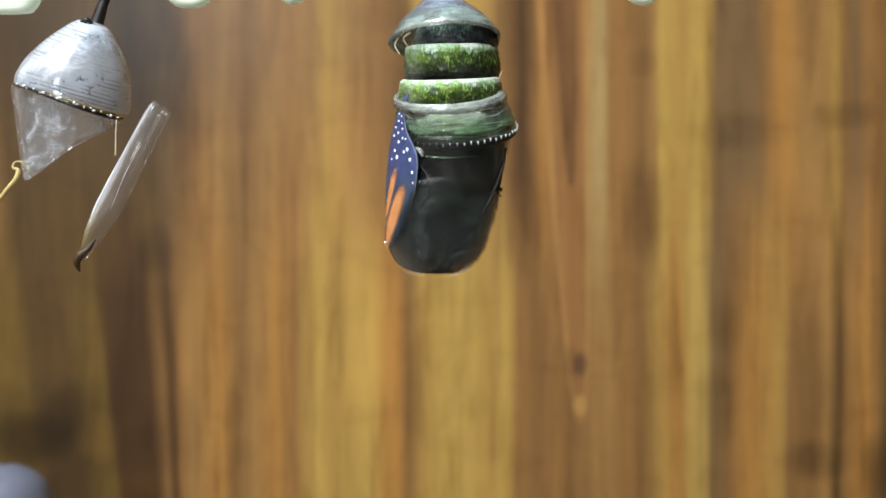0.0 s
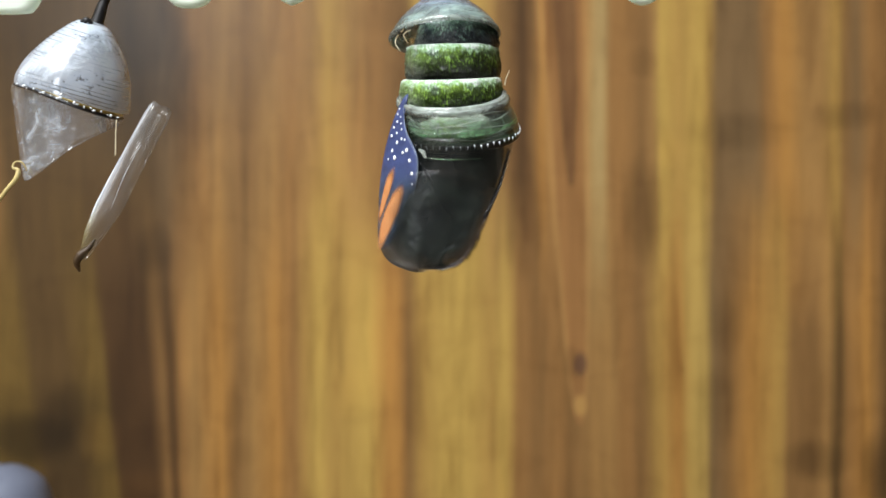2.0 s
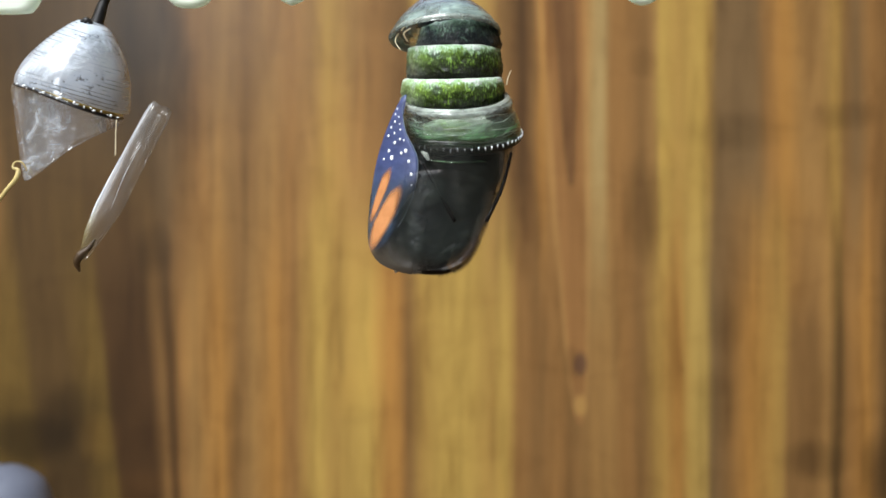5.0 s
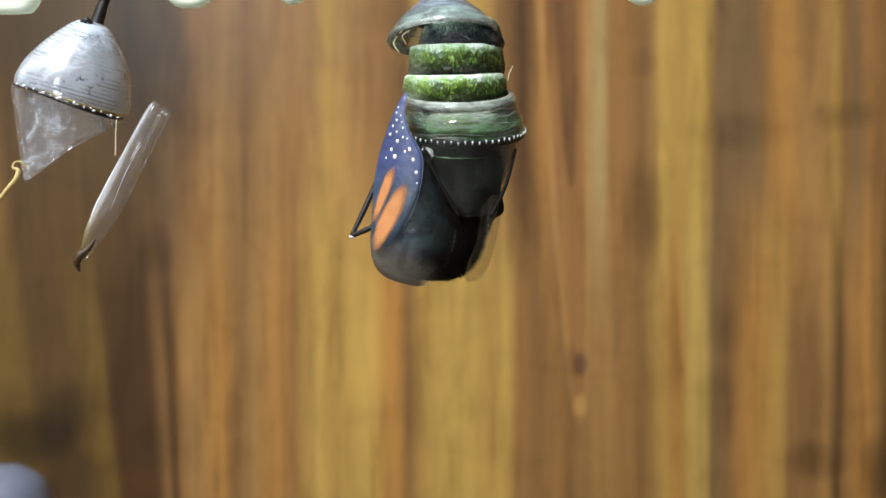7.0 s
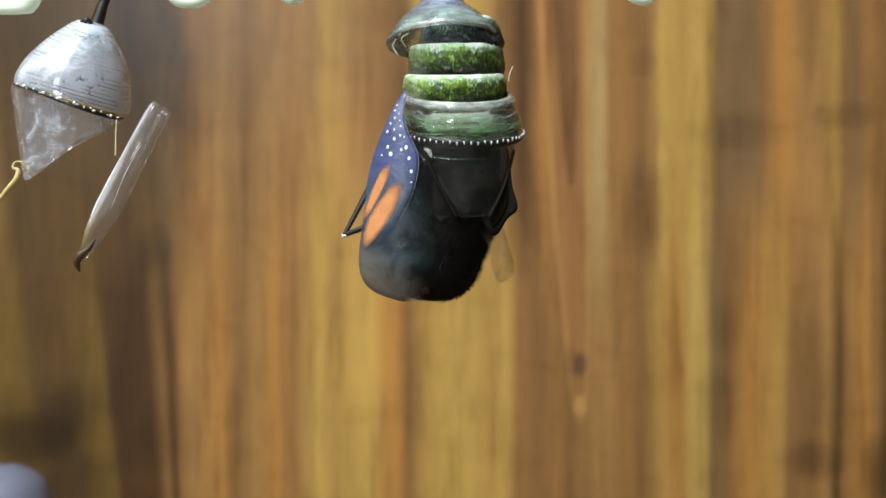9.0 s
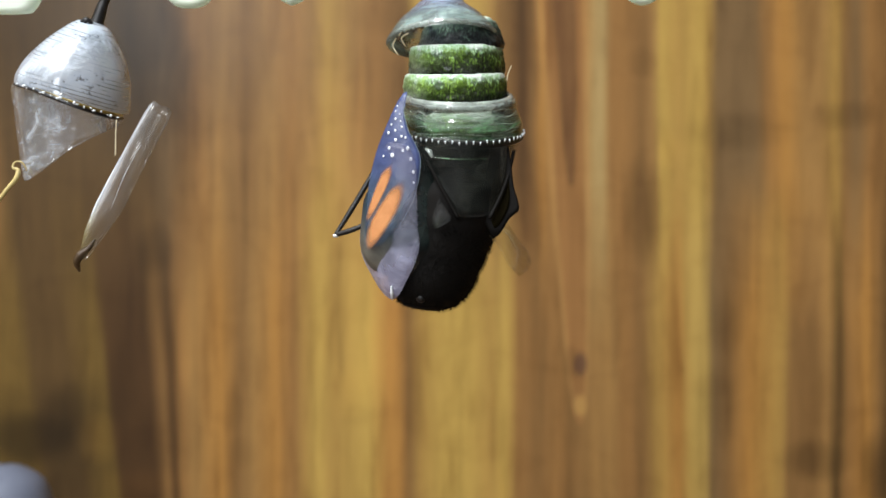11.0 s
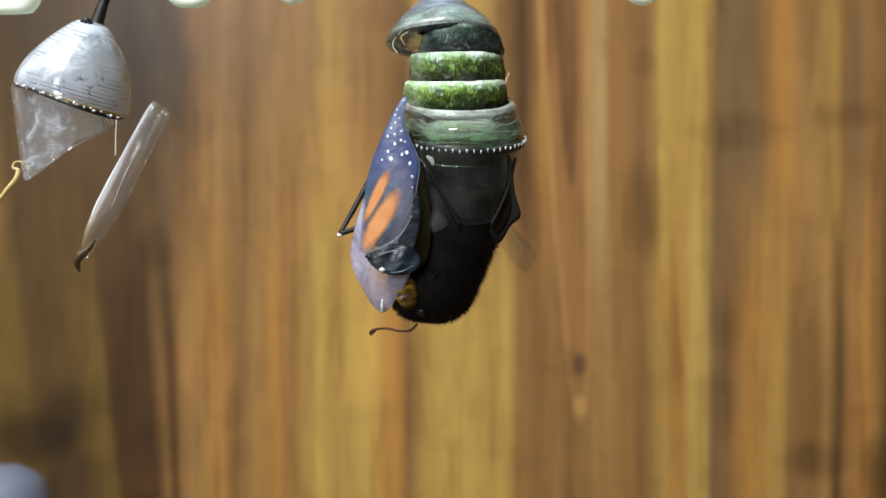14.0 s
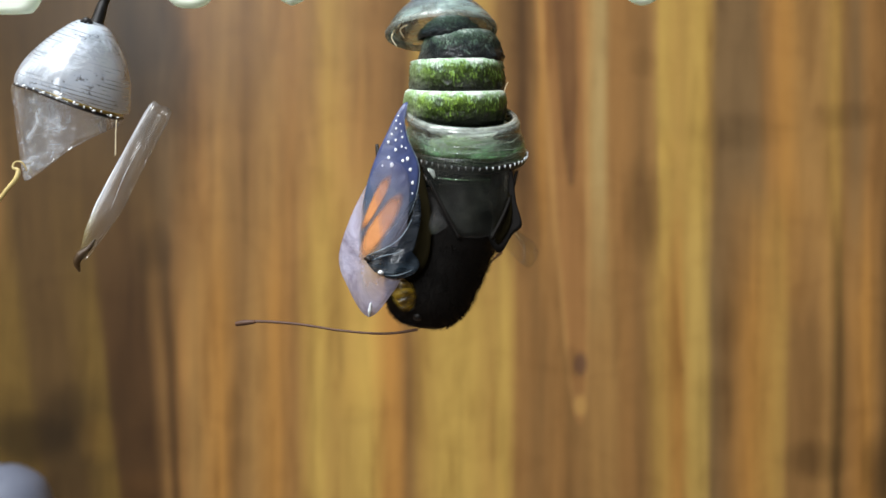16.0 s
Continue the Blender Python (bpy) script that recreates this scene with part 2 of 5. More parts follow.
def pearl_material(name, low, high, lit=0.0, start=0.34, scale=420, ringed=1.0):
    w = Net(name, 0.2)
    z = w.axis("Z")
    f = w.noise(scale, 4, 0.6, None, 0.8)
    specks = w.noise(2600, 3, 0.6)
    wave = w.math("SINE", w.math("MULTIPLY_ADD", z, 19000.0, w.math("MULTIPLY", w.noise(160, 2), 6.0)))
    broken = w.ramp(w.noise(700, 3, 0.6, w.scaled((0.5, 0.5, 2.0))), [(0.45, 0.0), (0.55, 1.0)])
    rings = w.math("MULTIPLY", w.math("MULTIPLY", w.ramp(wave, [(0.72, 0.0), (0.95, 1.0)]), broken), ringed)
    col = w.mix(f, lin(196, 214, 236), lin(244, 250, 255))
    col = w.mix(w.math("MULTIPLY", rings, 0.65), col, lin(84, 92, 96))
    col = w.mix(0.8, col, w.ramp(w.math("MULTIPLY_ADD", f, 0.5, w.math("MULTIPLY", specks, 0.5)), [(0.37, 0.25), (0.41, 1.0)]), "MULTIPLY")
    w.color(col)
    w.b.inputs["Coat Weight"].default_value, w.b.inputs["Coat Roughness"].default_value = 0.7, 0.14
    w.bump(w.math("ADD", w.math("MULTIPLY", rings, -1.0), w.math("MULTIPLY", specks, 1.2)), 0.7, 0.00016)
    # lit: milkier cover towards the upper left stands in for its highlight
    return w.film(w.ramp(w.math("MULTIPLY_ADD", w.math("SUBTRACT", w.axis("X"), w.math("MULTIPLY_ADD", z, 1.3, 0.0045)), -lit, w.math("ADD", w.math("MULTIPLY", f, 0.8), w.math("MULTIPLY", rings, 0.2))), [(start, low), (start + 0.2, high)]), 0.5, 0.12).m


M = {
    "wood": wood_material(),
    "plaster": flat("warm_plaster", (142, 134, 122), 0.8, 0.12, 14, 0.3),
    "boards": flat("floor_varnish", (110, 84, 58), 0.5, 0.4, 30, 0.2),
    "grey": flat("grey_glaze", (92, 98, 114), 0.65, 0.12, 40, 0.05),
    "case_clear": skin("clear_wing_case", (104, 104, 88), 0.04, 0.13, 0.3, 320, 0.3),
    "spot": flat("white_scales", (236, 240, 246), 0.5, 0.1, 2500, 0.2),
    "black": flat("black_fur", (14, 11, 8), 0.7, 0.75, 1500, 0.9, Specular_IOR_Level=0.14),
    "limb": flat("black_limb", (12, 11, 13), 0.5, 0.4, 2600, 0.3),
    "feeler": flat("brown_feeler", (82, 52, 32), 0.6, 0.5, 2600, 0.4),
    "olive": flat("olive_wing_scales", (27, 23, 9), 0.85, 0.8, 520, 0.4, Specular_IOR_Level=0.03),
    # milky white patches double as the bright gloss on the lips
    "rim": skin("clear_rolled_edge", (236, 248, 238), 0.10, 0.62, 0.12, 330, 1.0),
    "stub": skin("lilac_skin", (176, 176, 200), 0.7, 0.95, 0.3, 400),
    "pearl": pearl_material("pearly_empty_skin", 0.42, 0.97, 55.0),
    "pearl_thin": pearl_material("clear_empty_skin", 0.10, 0.75, 0.0, 0.42, 420, 0.25),
    "gold": flat("gold_and_black_edge", (150, 130, 60), 0.3, 0.8, 1800, 0.3, Metallic=0.5),
    "amber": flat("amber_skin", (216, 196, 132), 0.2, 0.6, 1500, 0.3),
    "brown": flat("dry_brown_tip", (72, 52, 26), 0.5, 0.6, 1800, 0.5),
    "bead": flat("white_bead", (226, 232, 238), 0.2, 0.1, 2000, 0.1),
    "fibre": flat("pale_fibre", (226, 214, 180), 0.4, 0.2, 2000, 0.1),
}


def wet_skin(name, upper, lower, z_from, z_to, low, high, rings, shine, gloss_rough, ior):
    """Wet clear skin with fine level wrinkles; its tone goes from the upper edge to the lower."""
    w = Net(name, 0.35)
    f = w.noise(520, 4, 0.6, w.scaled((0.55, 0.55, 1.5)), 0.8)
    fine = w.noise(2300, 3, 0.6, w.scaled((0.35, 0.35, 1.6)), 0.6)
    down = w.math("MULTIPLY_ADD", w.axis("Z"), 1 / (z_to - z_from), -z_from / (z_to - z_from))
    tone = w.ramp(w.math("MULTIPLY_ADD", f, 0.5, w.math("SUBTRACT", down, 0.25)), [(0.2, upper), (0.8, lower)])
    w.color(w.mix(1.0, tone, w.ramp(f, [(0.34, 0.86), (0.62, 1.0)]), "MULTIPLY"))
    wave = w.math("SINE", w.math("MULTIPLY_ADD", w.axis("Z"), rings, w.math("MULTIPLY", w.noise(300, 2), 9.0)))
    w.bump(w.math("ADD", w.math("MULTIPLY", fine, 1.3), w.math("ADD", w.math("MULTIPLY", wave, 0.35), f)), 0.55, 0.0002)
    return w.film(w.ramp(w.math("ADD", w.math("MULTIPLY", f, 0.7), w.math("MULTIPLY", fine, 0.3)), [(0.36, low), (0.56, high), (0.68, min(high * 1.7, 0.95))]), shine, gloss_rough, ior).m


def milky_case():
    """Clear over the wing, milky towards its free tip."""
    w = Net("milky_wing_case", 0.25)
    f = w.noise(300, 5, 0.65, None, 0.9)
    w.color(w.mix(w.ramp(f, [(0.35, 0.0), (0.65, 1.0)]), lin(142, 138, 166), lin(214, 216, 244)))
    w.bump(w.noise(700, 4, 0.6, None, 1.0), 0.8, 0.00025)
    lower = w.ramp(w.math("MULTIPLY_ADD", w.axis("Z"), -240.0, w.math("MULTIPLY_ADD", f, 0.7, -3.75)), [(0.0, 0.12), (0.4, 0.34), (1.1, 0.68)])
    margin = w.ramp(w.math("MULTIPLY_ADD", w.axis("Y"), 700.0, w.math("MULTIPLY_ADD", f, 0.5, -1.25)), [(0.0, 0.0), (0.9, 0.6)])
    return w.film(w.math("MAXIMUM", lower, margin), 0.25, 0.2).m


def wing_scales():
    """Blue-black scales, greyer and darker towards the folded end of the wing."""
    w = Net("blue_black_scales", 0.34)
    f = w.noise(1400, 5, 0.6)
    g = w.noise(330, 4, 0.6, None, 0.6)
    high = w.mix(f, lin(30, 36, 64), lin(74, 88, 138))
    low = w.mix(w.ramp(g, [(0.35, 0.0), (0.65, 1.0)]), lin(30, 42, 54), lin(64, 82, 104))
    down = w.math("MULTIPLY_ADD", w.axis("Z"), -300.0, w.math("MULTIPLY_ADD", g, 0.7, -2.35))
    w.color(w.mix(w.ramp(down, [(0.0, 0.0), (0.9, 1.0)]), high, low))
    w.bump(w.math("ADD", f, g), 0.5, 0.0001)
    lost = w.ramp(w.rim(), [(0.72, 0.0), (0.97, 1.0)])
    low_end = w.ramp(w.math("MULTIPLY_ADD", w.axis("Z"), -300.0, -2.6), [(0.0, 0.0), (0.6, 1.0)])
    return w.thin_out(w.math("SUBTRACT", 1.0, w.math("MULTIPLY", lost, low_end))).m


def orange_scales():
    """Orange scales, scattered thinly along the borders of the cell."""
    w = Net("orange_scales", 0.6, Specular_IOR_Level=0.2)
    f, g = w.noise(900, 5, 0.6), w.noise(260, 3, 0.6)
    w.color(w.mix(f, lin(166, 106, 62), lin(214, 152, 100)))
    w.bump(f, 0.3, 0.00008)
    return w.thin_out(w.ramp(w.math("ADD", w.rim(), w.math("MULTIPLY_ADD", g, 0.5, -0.25)), [(0.48, 0.92), (1.0, 0.0)], "EASE")).m


def glowing_plastic():
    """Milky plastic that lets light through."""
    w = Net("milky_plastic", 0.3)
    w.color(w.mix(w.noise(300, 3), lin(236, 246, 232), lin(248, 254, 246)))
    thin, both = w.n.new("ShaderNodeBsdfTranslucent"), w.n.new("ShaderNodeMixShader")
    thin.inputs["Color"].default_value = lin(240, 252, 240)
    both.inputs[0].default_value = 0.5
    w.link(w.b.outputs[0], both.inputs[1]).link(thin.outputs[0], both.inputs[2]).link(both.outputs[0], w.out.inputs["Surface"])
    return w.m


def drawn_skin():
    """Shed skin pulled out lengthwise: bluish white along one side, clear along the other, greenish gold at its foot."""
    w = Net("streaked_shed_skin", 0.25)
    f = w.noise(620, 3, 0.5, w.scaled((1, 1, 0.10)), 0.2)
    g = w.noise(240, 3, 0.55)
    foot = w.ramp(w.math("MULTIPLY_ADD", w.axis("Z"), -200.0, w.math("MULTIPLY_ADD", g, 0.5, -2.1)), [(0.0, 0.0), (0.7, 0.8)])
    w.color(w.mix(foot, w.mix(w.ramp(f, [(0.4, 0.0), (0.6, 1.0)]), lin(214, 222, 232), lin(248, 251, 255)), lin(168, 156, 74)))
    w.bump(w.math("ADD", w.math("MULTIPLY", f, 0.5), g), 0.35, 0.0002)
    across = w.math("MULTIPLY_ADD", w.axis("X"), -560.0, w.math("MULTIPLY_ADD", f, 0.5, w.math("MULTIPLY", g, 0.35)))
    return w.film(w.ramp(across, [(0.40, 0.02), (0.75, 0.07), (1.05, 0.42)]), 0.5, 0.14, 1.45).m


M["cap"] = wet_skin("clear_skin_cap", lin(190, 206, 246), lin(200, 226, 222), 0.0036, 0.0002, 0.14, 0.46, 5200.0, 0.9, 0.1, 1.5)
# near-white upper tone and dense patches stand for gloss on the collar
M["collar"] = wet_skin("clear_skin_collar", lin(240, 252, 246), lin(140, 190, 142), 0.0034, 0.0, 0.06, 0.44, 6200.0, 1.0, 0.05, 1.6)
M["case"] = milky_case()
M["plastic"] = glowing_plastic()
M["wing"] = wing_scales()
M["orange"] = orange_scales()


def tip_skin():
    """Teal-black skin, clouded towards its lower end."""
    w = Net("clouded_wing_case", 0.28)
    f = w.noise(360, 4, 0.6, None, 0.8)
    side = w.ramp(w.math("MULTIPLY_ADD", w.axis("X"), 420.0, w.math("MULTIPLY_ADD", f, 0.8, 0.15)), [(0.0, 0.0), (0.9, 1.0)])
    dark = w.mix(side, w.ramp(f, [(0.36, lin(28, 40, 46)), (0.64, lin(60, 80, 92))]), w.ramp(f, [(0.36, lin(20, 26, 26)), (0.66, lin(44, 56, 54))]))
    low = w.ramp(w.math("MULTIPLY_ADD", w.axis("X"), -170.0, w.math("MULTIPLY_ADD", w.axis("Z"), -260.0, w.math("MULTIPLY_ADD", f, 0.9, -4.5))), [(0.0, 0.0), (1.0, 0.65)])
    w.color(w.mix(low, dark, lin(146, 138, 122)))
    w.bump(w.noise(600, 4, 0.6, None, 0.8), 0.35, 0.0002)
    inner = w.math("MULTIPLY", w.ramp(w.rim(), [(0.5, 0.0), (0.95, 0.9)]), w.ramp(w.math("MULTIPLY_ADD", w.axis("X"), 800.0, 0.5), [(0.0, 0.0), (1.0, 1.0)]))
    return w.film(w.math("SUBTRACT", w.ramp(f, [(0.3, 0.82), (0.7, 0.96)]), inner), 0.3, 0.16).m


M["tip"] = tip_skin()
M["wet_teal"] = wet_skin("wet_teal_skin", lin(20, 32, 44), lin(40, 56, 68), 0.0015, -0.0015, 0.6, 0.92, 4200.0, 0.35, 0.16, 1.45)
M["ridge"] = flat("pale_vein_and_glint", (138, 154, 166), 0.2, 0.5, 1500, 0.4)


def smoky_skin(name, dark, pale, low, high, inner, border, scale=330):
    """Smoky slate skin, torn thin along its borders."""
    w = Net(name, 0.3)
    f, g = w.noise(scale, 4, 0.6, None, 0.8), w.noise(1500, 3, 0.6)
    w.color(w.mix(1.0, w.ramp(f, [(0.36, dark), (0.64, pale)]), w.ramp(g, [(0.35, 0.6), (0.6, 1.0)]), "MULTIPLY"))
    w.bump(w.math("ADD", f, w.math("MULTIPLY", g, 0.3)), 0.5, 0.0002)
    edge = w.ramp(w.rim(), [(inner, 1.0), (1.0, border)], "EASE")
    return w.film(w.math("MULTIPLY", edge, w.ramp(f, [(0.35, low), (0.65, high)])), 0.25, 0.2).m


M["plate"] = smoky_skin("smoky_skin", lin(30, 34, 32), lin(62, 66, 60), 0.25, 0.6, 0.8, 0.35)
M["front"] = smoky_skin("smoky_front_skin", lin(20, 27, 26), lin(44, 53, 47), 0.5, 0.85, 0.5, 0.0)


def pale_skin():
    """Thin grey skin, paler towards its lower end."""
    w = Net("pale_membrane", 0.35)
    f = w.noise(500, 4, 0.6)
    w.color(w.ramp(w.math("MULTIPLY_ADD", w.axis("Z"), -260.0, f), [(0.6, lin(10, 9, 7)), (0.9, lin(34, 38, 32)), (1.1, lin(80, 86, 74))]))
    w.bump(f, 0.6, 0.0002)
    return w.thin_out(w.ramp(w.rim(), [(0.3, 0.8), (1.0, 0.0)])).m


M["pale"] = pale_skin()


def ochre_scales():
    w = Net("ochre_scales", 0.28)
    f = w.noise(700, 4, 0.65, w.scaled((0.4, 0.4, 1.7)), 0.8)
    w.color(w.ramp(f, [(0.34, lin(14, 11, 4)), (0.48, lin(74, 56, 12)), (0.62, lin(142, 116, 22)), (0.76, lin(178, 150, 60))]))
    w.bump(f, 0.7, 0.0002)
    return w.thin_out(w.ramp(w.math("ADD", w.rim(), w.math("MULTIPLY_ADD", f, 0.6, -0.3)), [(0.7, 1.0), (1.0, 0.1)])).m


M["ochre"] = ochre_scales()
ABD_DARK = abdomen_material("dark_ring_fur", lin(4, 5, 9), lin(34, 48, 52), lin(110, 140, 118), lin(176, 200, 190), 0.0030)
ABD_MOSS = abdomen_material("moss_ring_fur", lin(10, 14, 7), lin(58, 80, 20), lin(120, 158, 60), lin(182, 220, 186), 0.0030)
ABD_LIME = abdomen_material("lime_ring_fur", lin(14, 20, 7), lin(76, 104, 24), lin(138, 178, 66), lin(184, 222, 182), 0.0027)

# ---- builders ----


def finish(name, bm, material, parent=None, label="", smooth=True):
    bmesh.ops.recalc_face_normals(bm, faces=bm.faces)
    me = bpy.data.meshes.new(name)
    bm.to_mesh(me)
    bm.free()
    me.materials.append(material)
    for p in me.polygons:
        p.use_smooth = smooth
    ob = new(name, me)
    if parent:
        ob.parent = parent
    if label:
        ob["label"] = label
    return ob


def part(name, bm, material, parent, label=""):
    return finish(name, bm, material, parent, label)


def curve_through(points, closed, steps):
    """Catmull-Rom through plan points."""
    n, out = len(points), []
    for i in range(n if closed else n - 1):
        q = [np.array(points[(i + k) % n] if closed else points[min(max(i + k, 0), n - 1)], float) for k in (-1, 0, 1, 2)]
        for s in range(steps):
            t = s / steps
            out.append(0.5 * (2 * q[1] + (q[2] - q[0]) * t + (2 * q[0] - 5 * q[1] + 4 * q[2] - q[3]) * t * t + (3 * q[1] - q[0] - 3 * q[2] + q[3]) * t ** 3))
    if not closed:
        out.append(np.array(points[-1], float))
    return out


def panel(outline, pivot, bulge, thick=3.0, rings=7, steps=6):
    """A thin curved sheet with a rim. outline and pivot on the grid; bulge(u, v) gives its depth, or sideways place and depth."""
    bm = bmesh.new()
    rim = bm.verts.layers.float.new("rim")
    edge = curve_through(outline, True, steps)
    mid = sum(edge) / len(edge)
    sides = []

    def spot(p, off):
        b = bulge(p[0], p[1])
        x, y = b if isinstance(b, tuple) else (p[0] - pivot[0], b)
        return Vector((x, y + off, pivot[1] - p[1])) * U

    for off in (0.0, thick):
        rows = []
        for r in range(1, rings + 1):
            ring = [mid + (p - mid) * (r / rings) for p in edge]
            rows.append([bm.verts.new(spot(p, off * (1 if r < rings else 0.75))) for p in ring])
            for corner in rows[-1]:
                corner[rim] = r / rings
        hub = bm.verts.new(spot(mid, off))
        k = len(edge)
        for i in range(k):
            bm.faces.new((hub, rows[0][i], rows[0][(i + 1) % k]))
            for a, b in zip(rows, rows[1:]):
                bm.faces.new((a[i], b[i], b[(i + 1) % k], a[(i + 1) % k]))
        sides.append(rows[-1])
    for i in range(len(edge)):
        j = (i + 1) % len(edge)
        bm.faces.new((sides[0][i], sides[0][j], sides[1][j], sides[1][i]))
    return bm


def turned(profile, pivot, segs=56, squash=1.0, lean=0.0, arc=(0, 360), wobble=0.0, steps=4, seed=0.0, relief=0.0):
    """A form turned about an upright axis: profile rows (radius, v); lean shifts it sideways per grid step down."""
    bm = bmesh.new()
    prof = curve_through(profile, False, steps)
    full = arc[1] - arc[0] >= 360
    n = segs if full else segs + 1
    rows = []
    for r, v in prof:
        row = []
        for i in range(n):
            a = radians(arc[0] + (arc[1] - arc[0]) * i / segs)
            rr = max(r, 0.3) * (1 + wobble * noise.noise((2.2 * math.cos(a), 2.2 * math.sin(a) + seed, v * 0.03)))
            rr += relief * noise.fractal((9 * math.cos(a), 9 * math.sin(a) + seed, v * 0.13), 1.0, 2.0, 3)
            row.append(bm.verts.new(((rr * math.cos(a) + lean * (v - pivot[1])) * U, rr * math.sin(a) * squash * U, (pivot[1] - v) * U)))
        rows.append(row)
    for a, b in zip(rows, rows[1:]):
        for i in range(n if full else n - 1):
            j = (i + 1) % n
            bm.faces.new((a[i], a[j], b[j], b[i]))
    return bm


def tube(points, pivot, radii, sides=8, steps=6):
    """A tapered limb through places (u, v, depth); radii along it."""
    bm = bmesh.new()
    path = curve_through(points, False, steps)
    rads = np.interp(np.linspace(0, 1, len(path)), np.linspace(0, 1, len(radii)), radii)
    rows = []
    for i, p in enumerate(path):
        d = path[min(i + 1, len(path) - 1)] - path[max(i - 1, 0)]
        d = Vector((d[0], d[2], -d[1])).normalized()
        side = d.cross(Vector((0.2, 1, 0.1))).normalized()
        up = side.cross(d)
        c = Vector((p[0] - pivot[0], p[2], pivot[1] - p[1]))
        rows.append([bm.verts.new((c + (side * math.cos(a) + up * math.sin(a)) * rads[i]) * U) for a in (2 * math.pi * k / sides for k in range(sides))])
    for a, b in zip(rows, rows[1:]):
        for k in range(sides):
            bm.faces.new((a[k], a[(k + 1) % sides], b[(k + 1) % sides], b[k]))
    bm.faces.new(rows[0][::-1])
    bm.faces.new(rows[-1])
    return bm


def box(bm, size, centre):
    return bmesh.ops.create_cube(bm, size=1.0, matrix=Matrix.Translation(centre) @ Matrix.Diagonal((*size, 1)))["verts"]


def thicken(ob, t):
    mod = ob.modifiers.new("wall", "SOLIDIFY")
    mod.thickness, mod.offset = t * U, 0.0
    return ob


# ---- setting ----
def slab(name, size, centre, material, label, category):
    bm = bmesh.new()
    box(bm, size, (0, 0, 0))
    bmesh.ops.bevel(bm, geom=bm.edges[:], offset=0.003, segments=2, affect="EDGES")
    ob = tagged(finish(name, bm, material, smooth=False), label, category, kind="structure")
    ob.location = centre
    return ob


LEDGE = -0.26
MX, MY, HIGH = (WEST + EAST) / 2, (SOUTH + BOARD_Y) / 2, CEILING - FLOOR
LONG, DEEP, MZ = EAST - WEST, BOARD_Y - SOUTH, (CEILING + FLOOR) / 2
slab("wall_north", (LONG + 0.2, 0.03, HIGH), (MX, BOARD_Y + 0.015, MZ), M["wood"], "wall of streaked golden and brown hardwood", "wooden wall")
slab("floor", (LONG + 0.2, DEEP + 0.2, 0.05), (MX, MY, FLOOR - 0.027), M["boards"], "plain brown varnished floor", "floor")
# ceiling and plaster walls are unseen, added so wet skins mirror a dim room
bm = bmesh.new()
for x0, x1, y0, y1 in ((WEST - 0.1, TOP_X[0], SOUTH - 0.1, BOARD_Y + 0.03), (TOP_X[1], EAST + 0.1, SOUTH - 0.1, BOARD_Y + 0.03), (TOP_X[0], TOP_X[1], SOUTH - 0.1, TOP_Y[0]), (TOP_X[0], TOP_X[1], TOP_Y[1], BOARD_Y + 0.03)):
    box(bm, (x1 - x0, y1 - y0, 0.05), ((x0 + x1) / 2, (y0 + y1) / 2, 0))
ceiling = tagged(finish("ceiling", bm, M["plaster"], smooth=False), "plain warm grey ceiling with a skylight opening", "ceiling", kind="structure")
ceiling.location = (0, 0, CEILING + 0.027)
slab("wall_east", (0.1, DEEP, HIGH), (EAST + 0.05, MY, MZ), M["plaster"], "plain warm grey plaster wall", "wall")
slab("wall_west", (0.1, DEEP, HIGH), (WEST - 0.05, MY, MZ), M["plaster"], "plain warm grey plaster wall", "wall")
bm = bmesh.new()
for x0, x1, z0, z1 in ((WEST - 0.1, WIN_X[0], FLOOR, CEILING), (WIN_X[1], EAST + 0.1, FLOOR, CEILING), (WIN_X[0], WIN_X[1], FLOOR, WIN_Z[0]), (WIN_X[0], WIN_X[1], WIN_Z[1], CEILING)):
    box(bm, (x1 - x0, 0.1, z1 - z0), ((x0 + x1) / 2, 0, (z0 + z1) / 2))
south = tagged(finish("wall_south", bm, M["plaster"], smooth=False), "plain warm grey plaster wall with a window opening", "wall", kind="structure")
south.location = (0, SOUTH - 0.05, 0)
slab("ledge", (1.1, BOARD_Y + 0.08, 0.03), (0, (BOARD_Y - 0.08) / 2, LEDGE - 0.015), M["boards"], "plain brown ledge along the wooden wall", "ledge")


def grey_jar():
    """Only its round shoulder comes into view."""
    thing = tagged(new("jar"), "pale blue-grey glazed jar with a round shoulder standing before the board", "jar")
    thing.location = (-0.0926, 0.150, LEDGE)
    top = -0.0456 - LEDGE
    bm = bmesh.new()
    prof = [(0.004, 0.0), (0.05, 0.0), (0.062, 0.012), (0.066, 0.09), (0.058, top - 0.06), (0.030, top - 0.035), (0.0125, top - 0.022), (0.0108, top - 0.012), (0.0082, top - 0.004), (0.0035, top - 0.0006), (0.0004, top)]
    rows = []
    for r, z in curve_through(prof, False, 5):
        rows.append([bm.verts.new((max(r, 0.0005) * math.cos(a), max(r, 0.0005) * math.sin(a), z)) for a in (2 * math.pi * k / 48 for k in range(48))])
    for a, b in zip(rows, rows[1:]):
        for k in range(48):
            bm.faces.new((a[k], a[(k + 1) % 48], b[(k + 1) % 48], b[k]))
    part("body", bm, M["grey"], thing)


grey_jar()


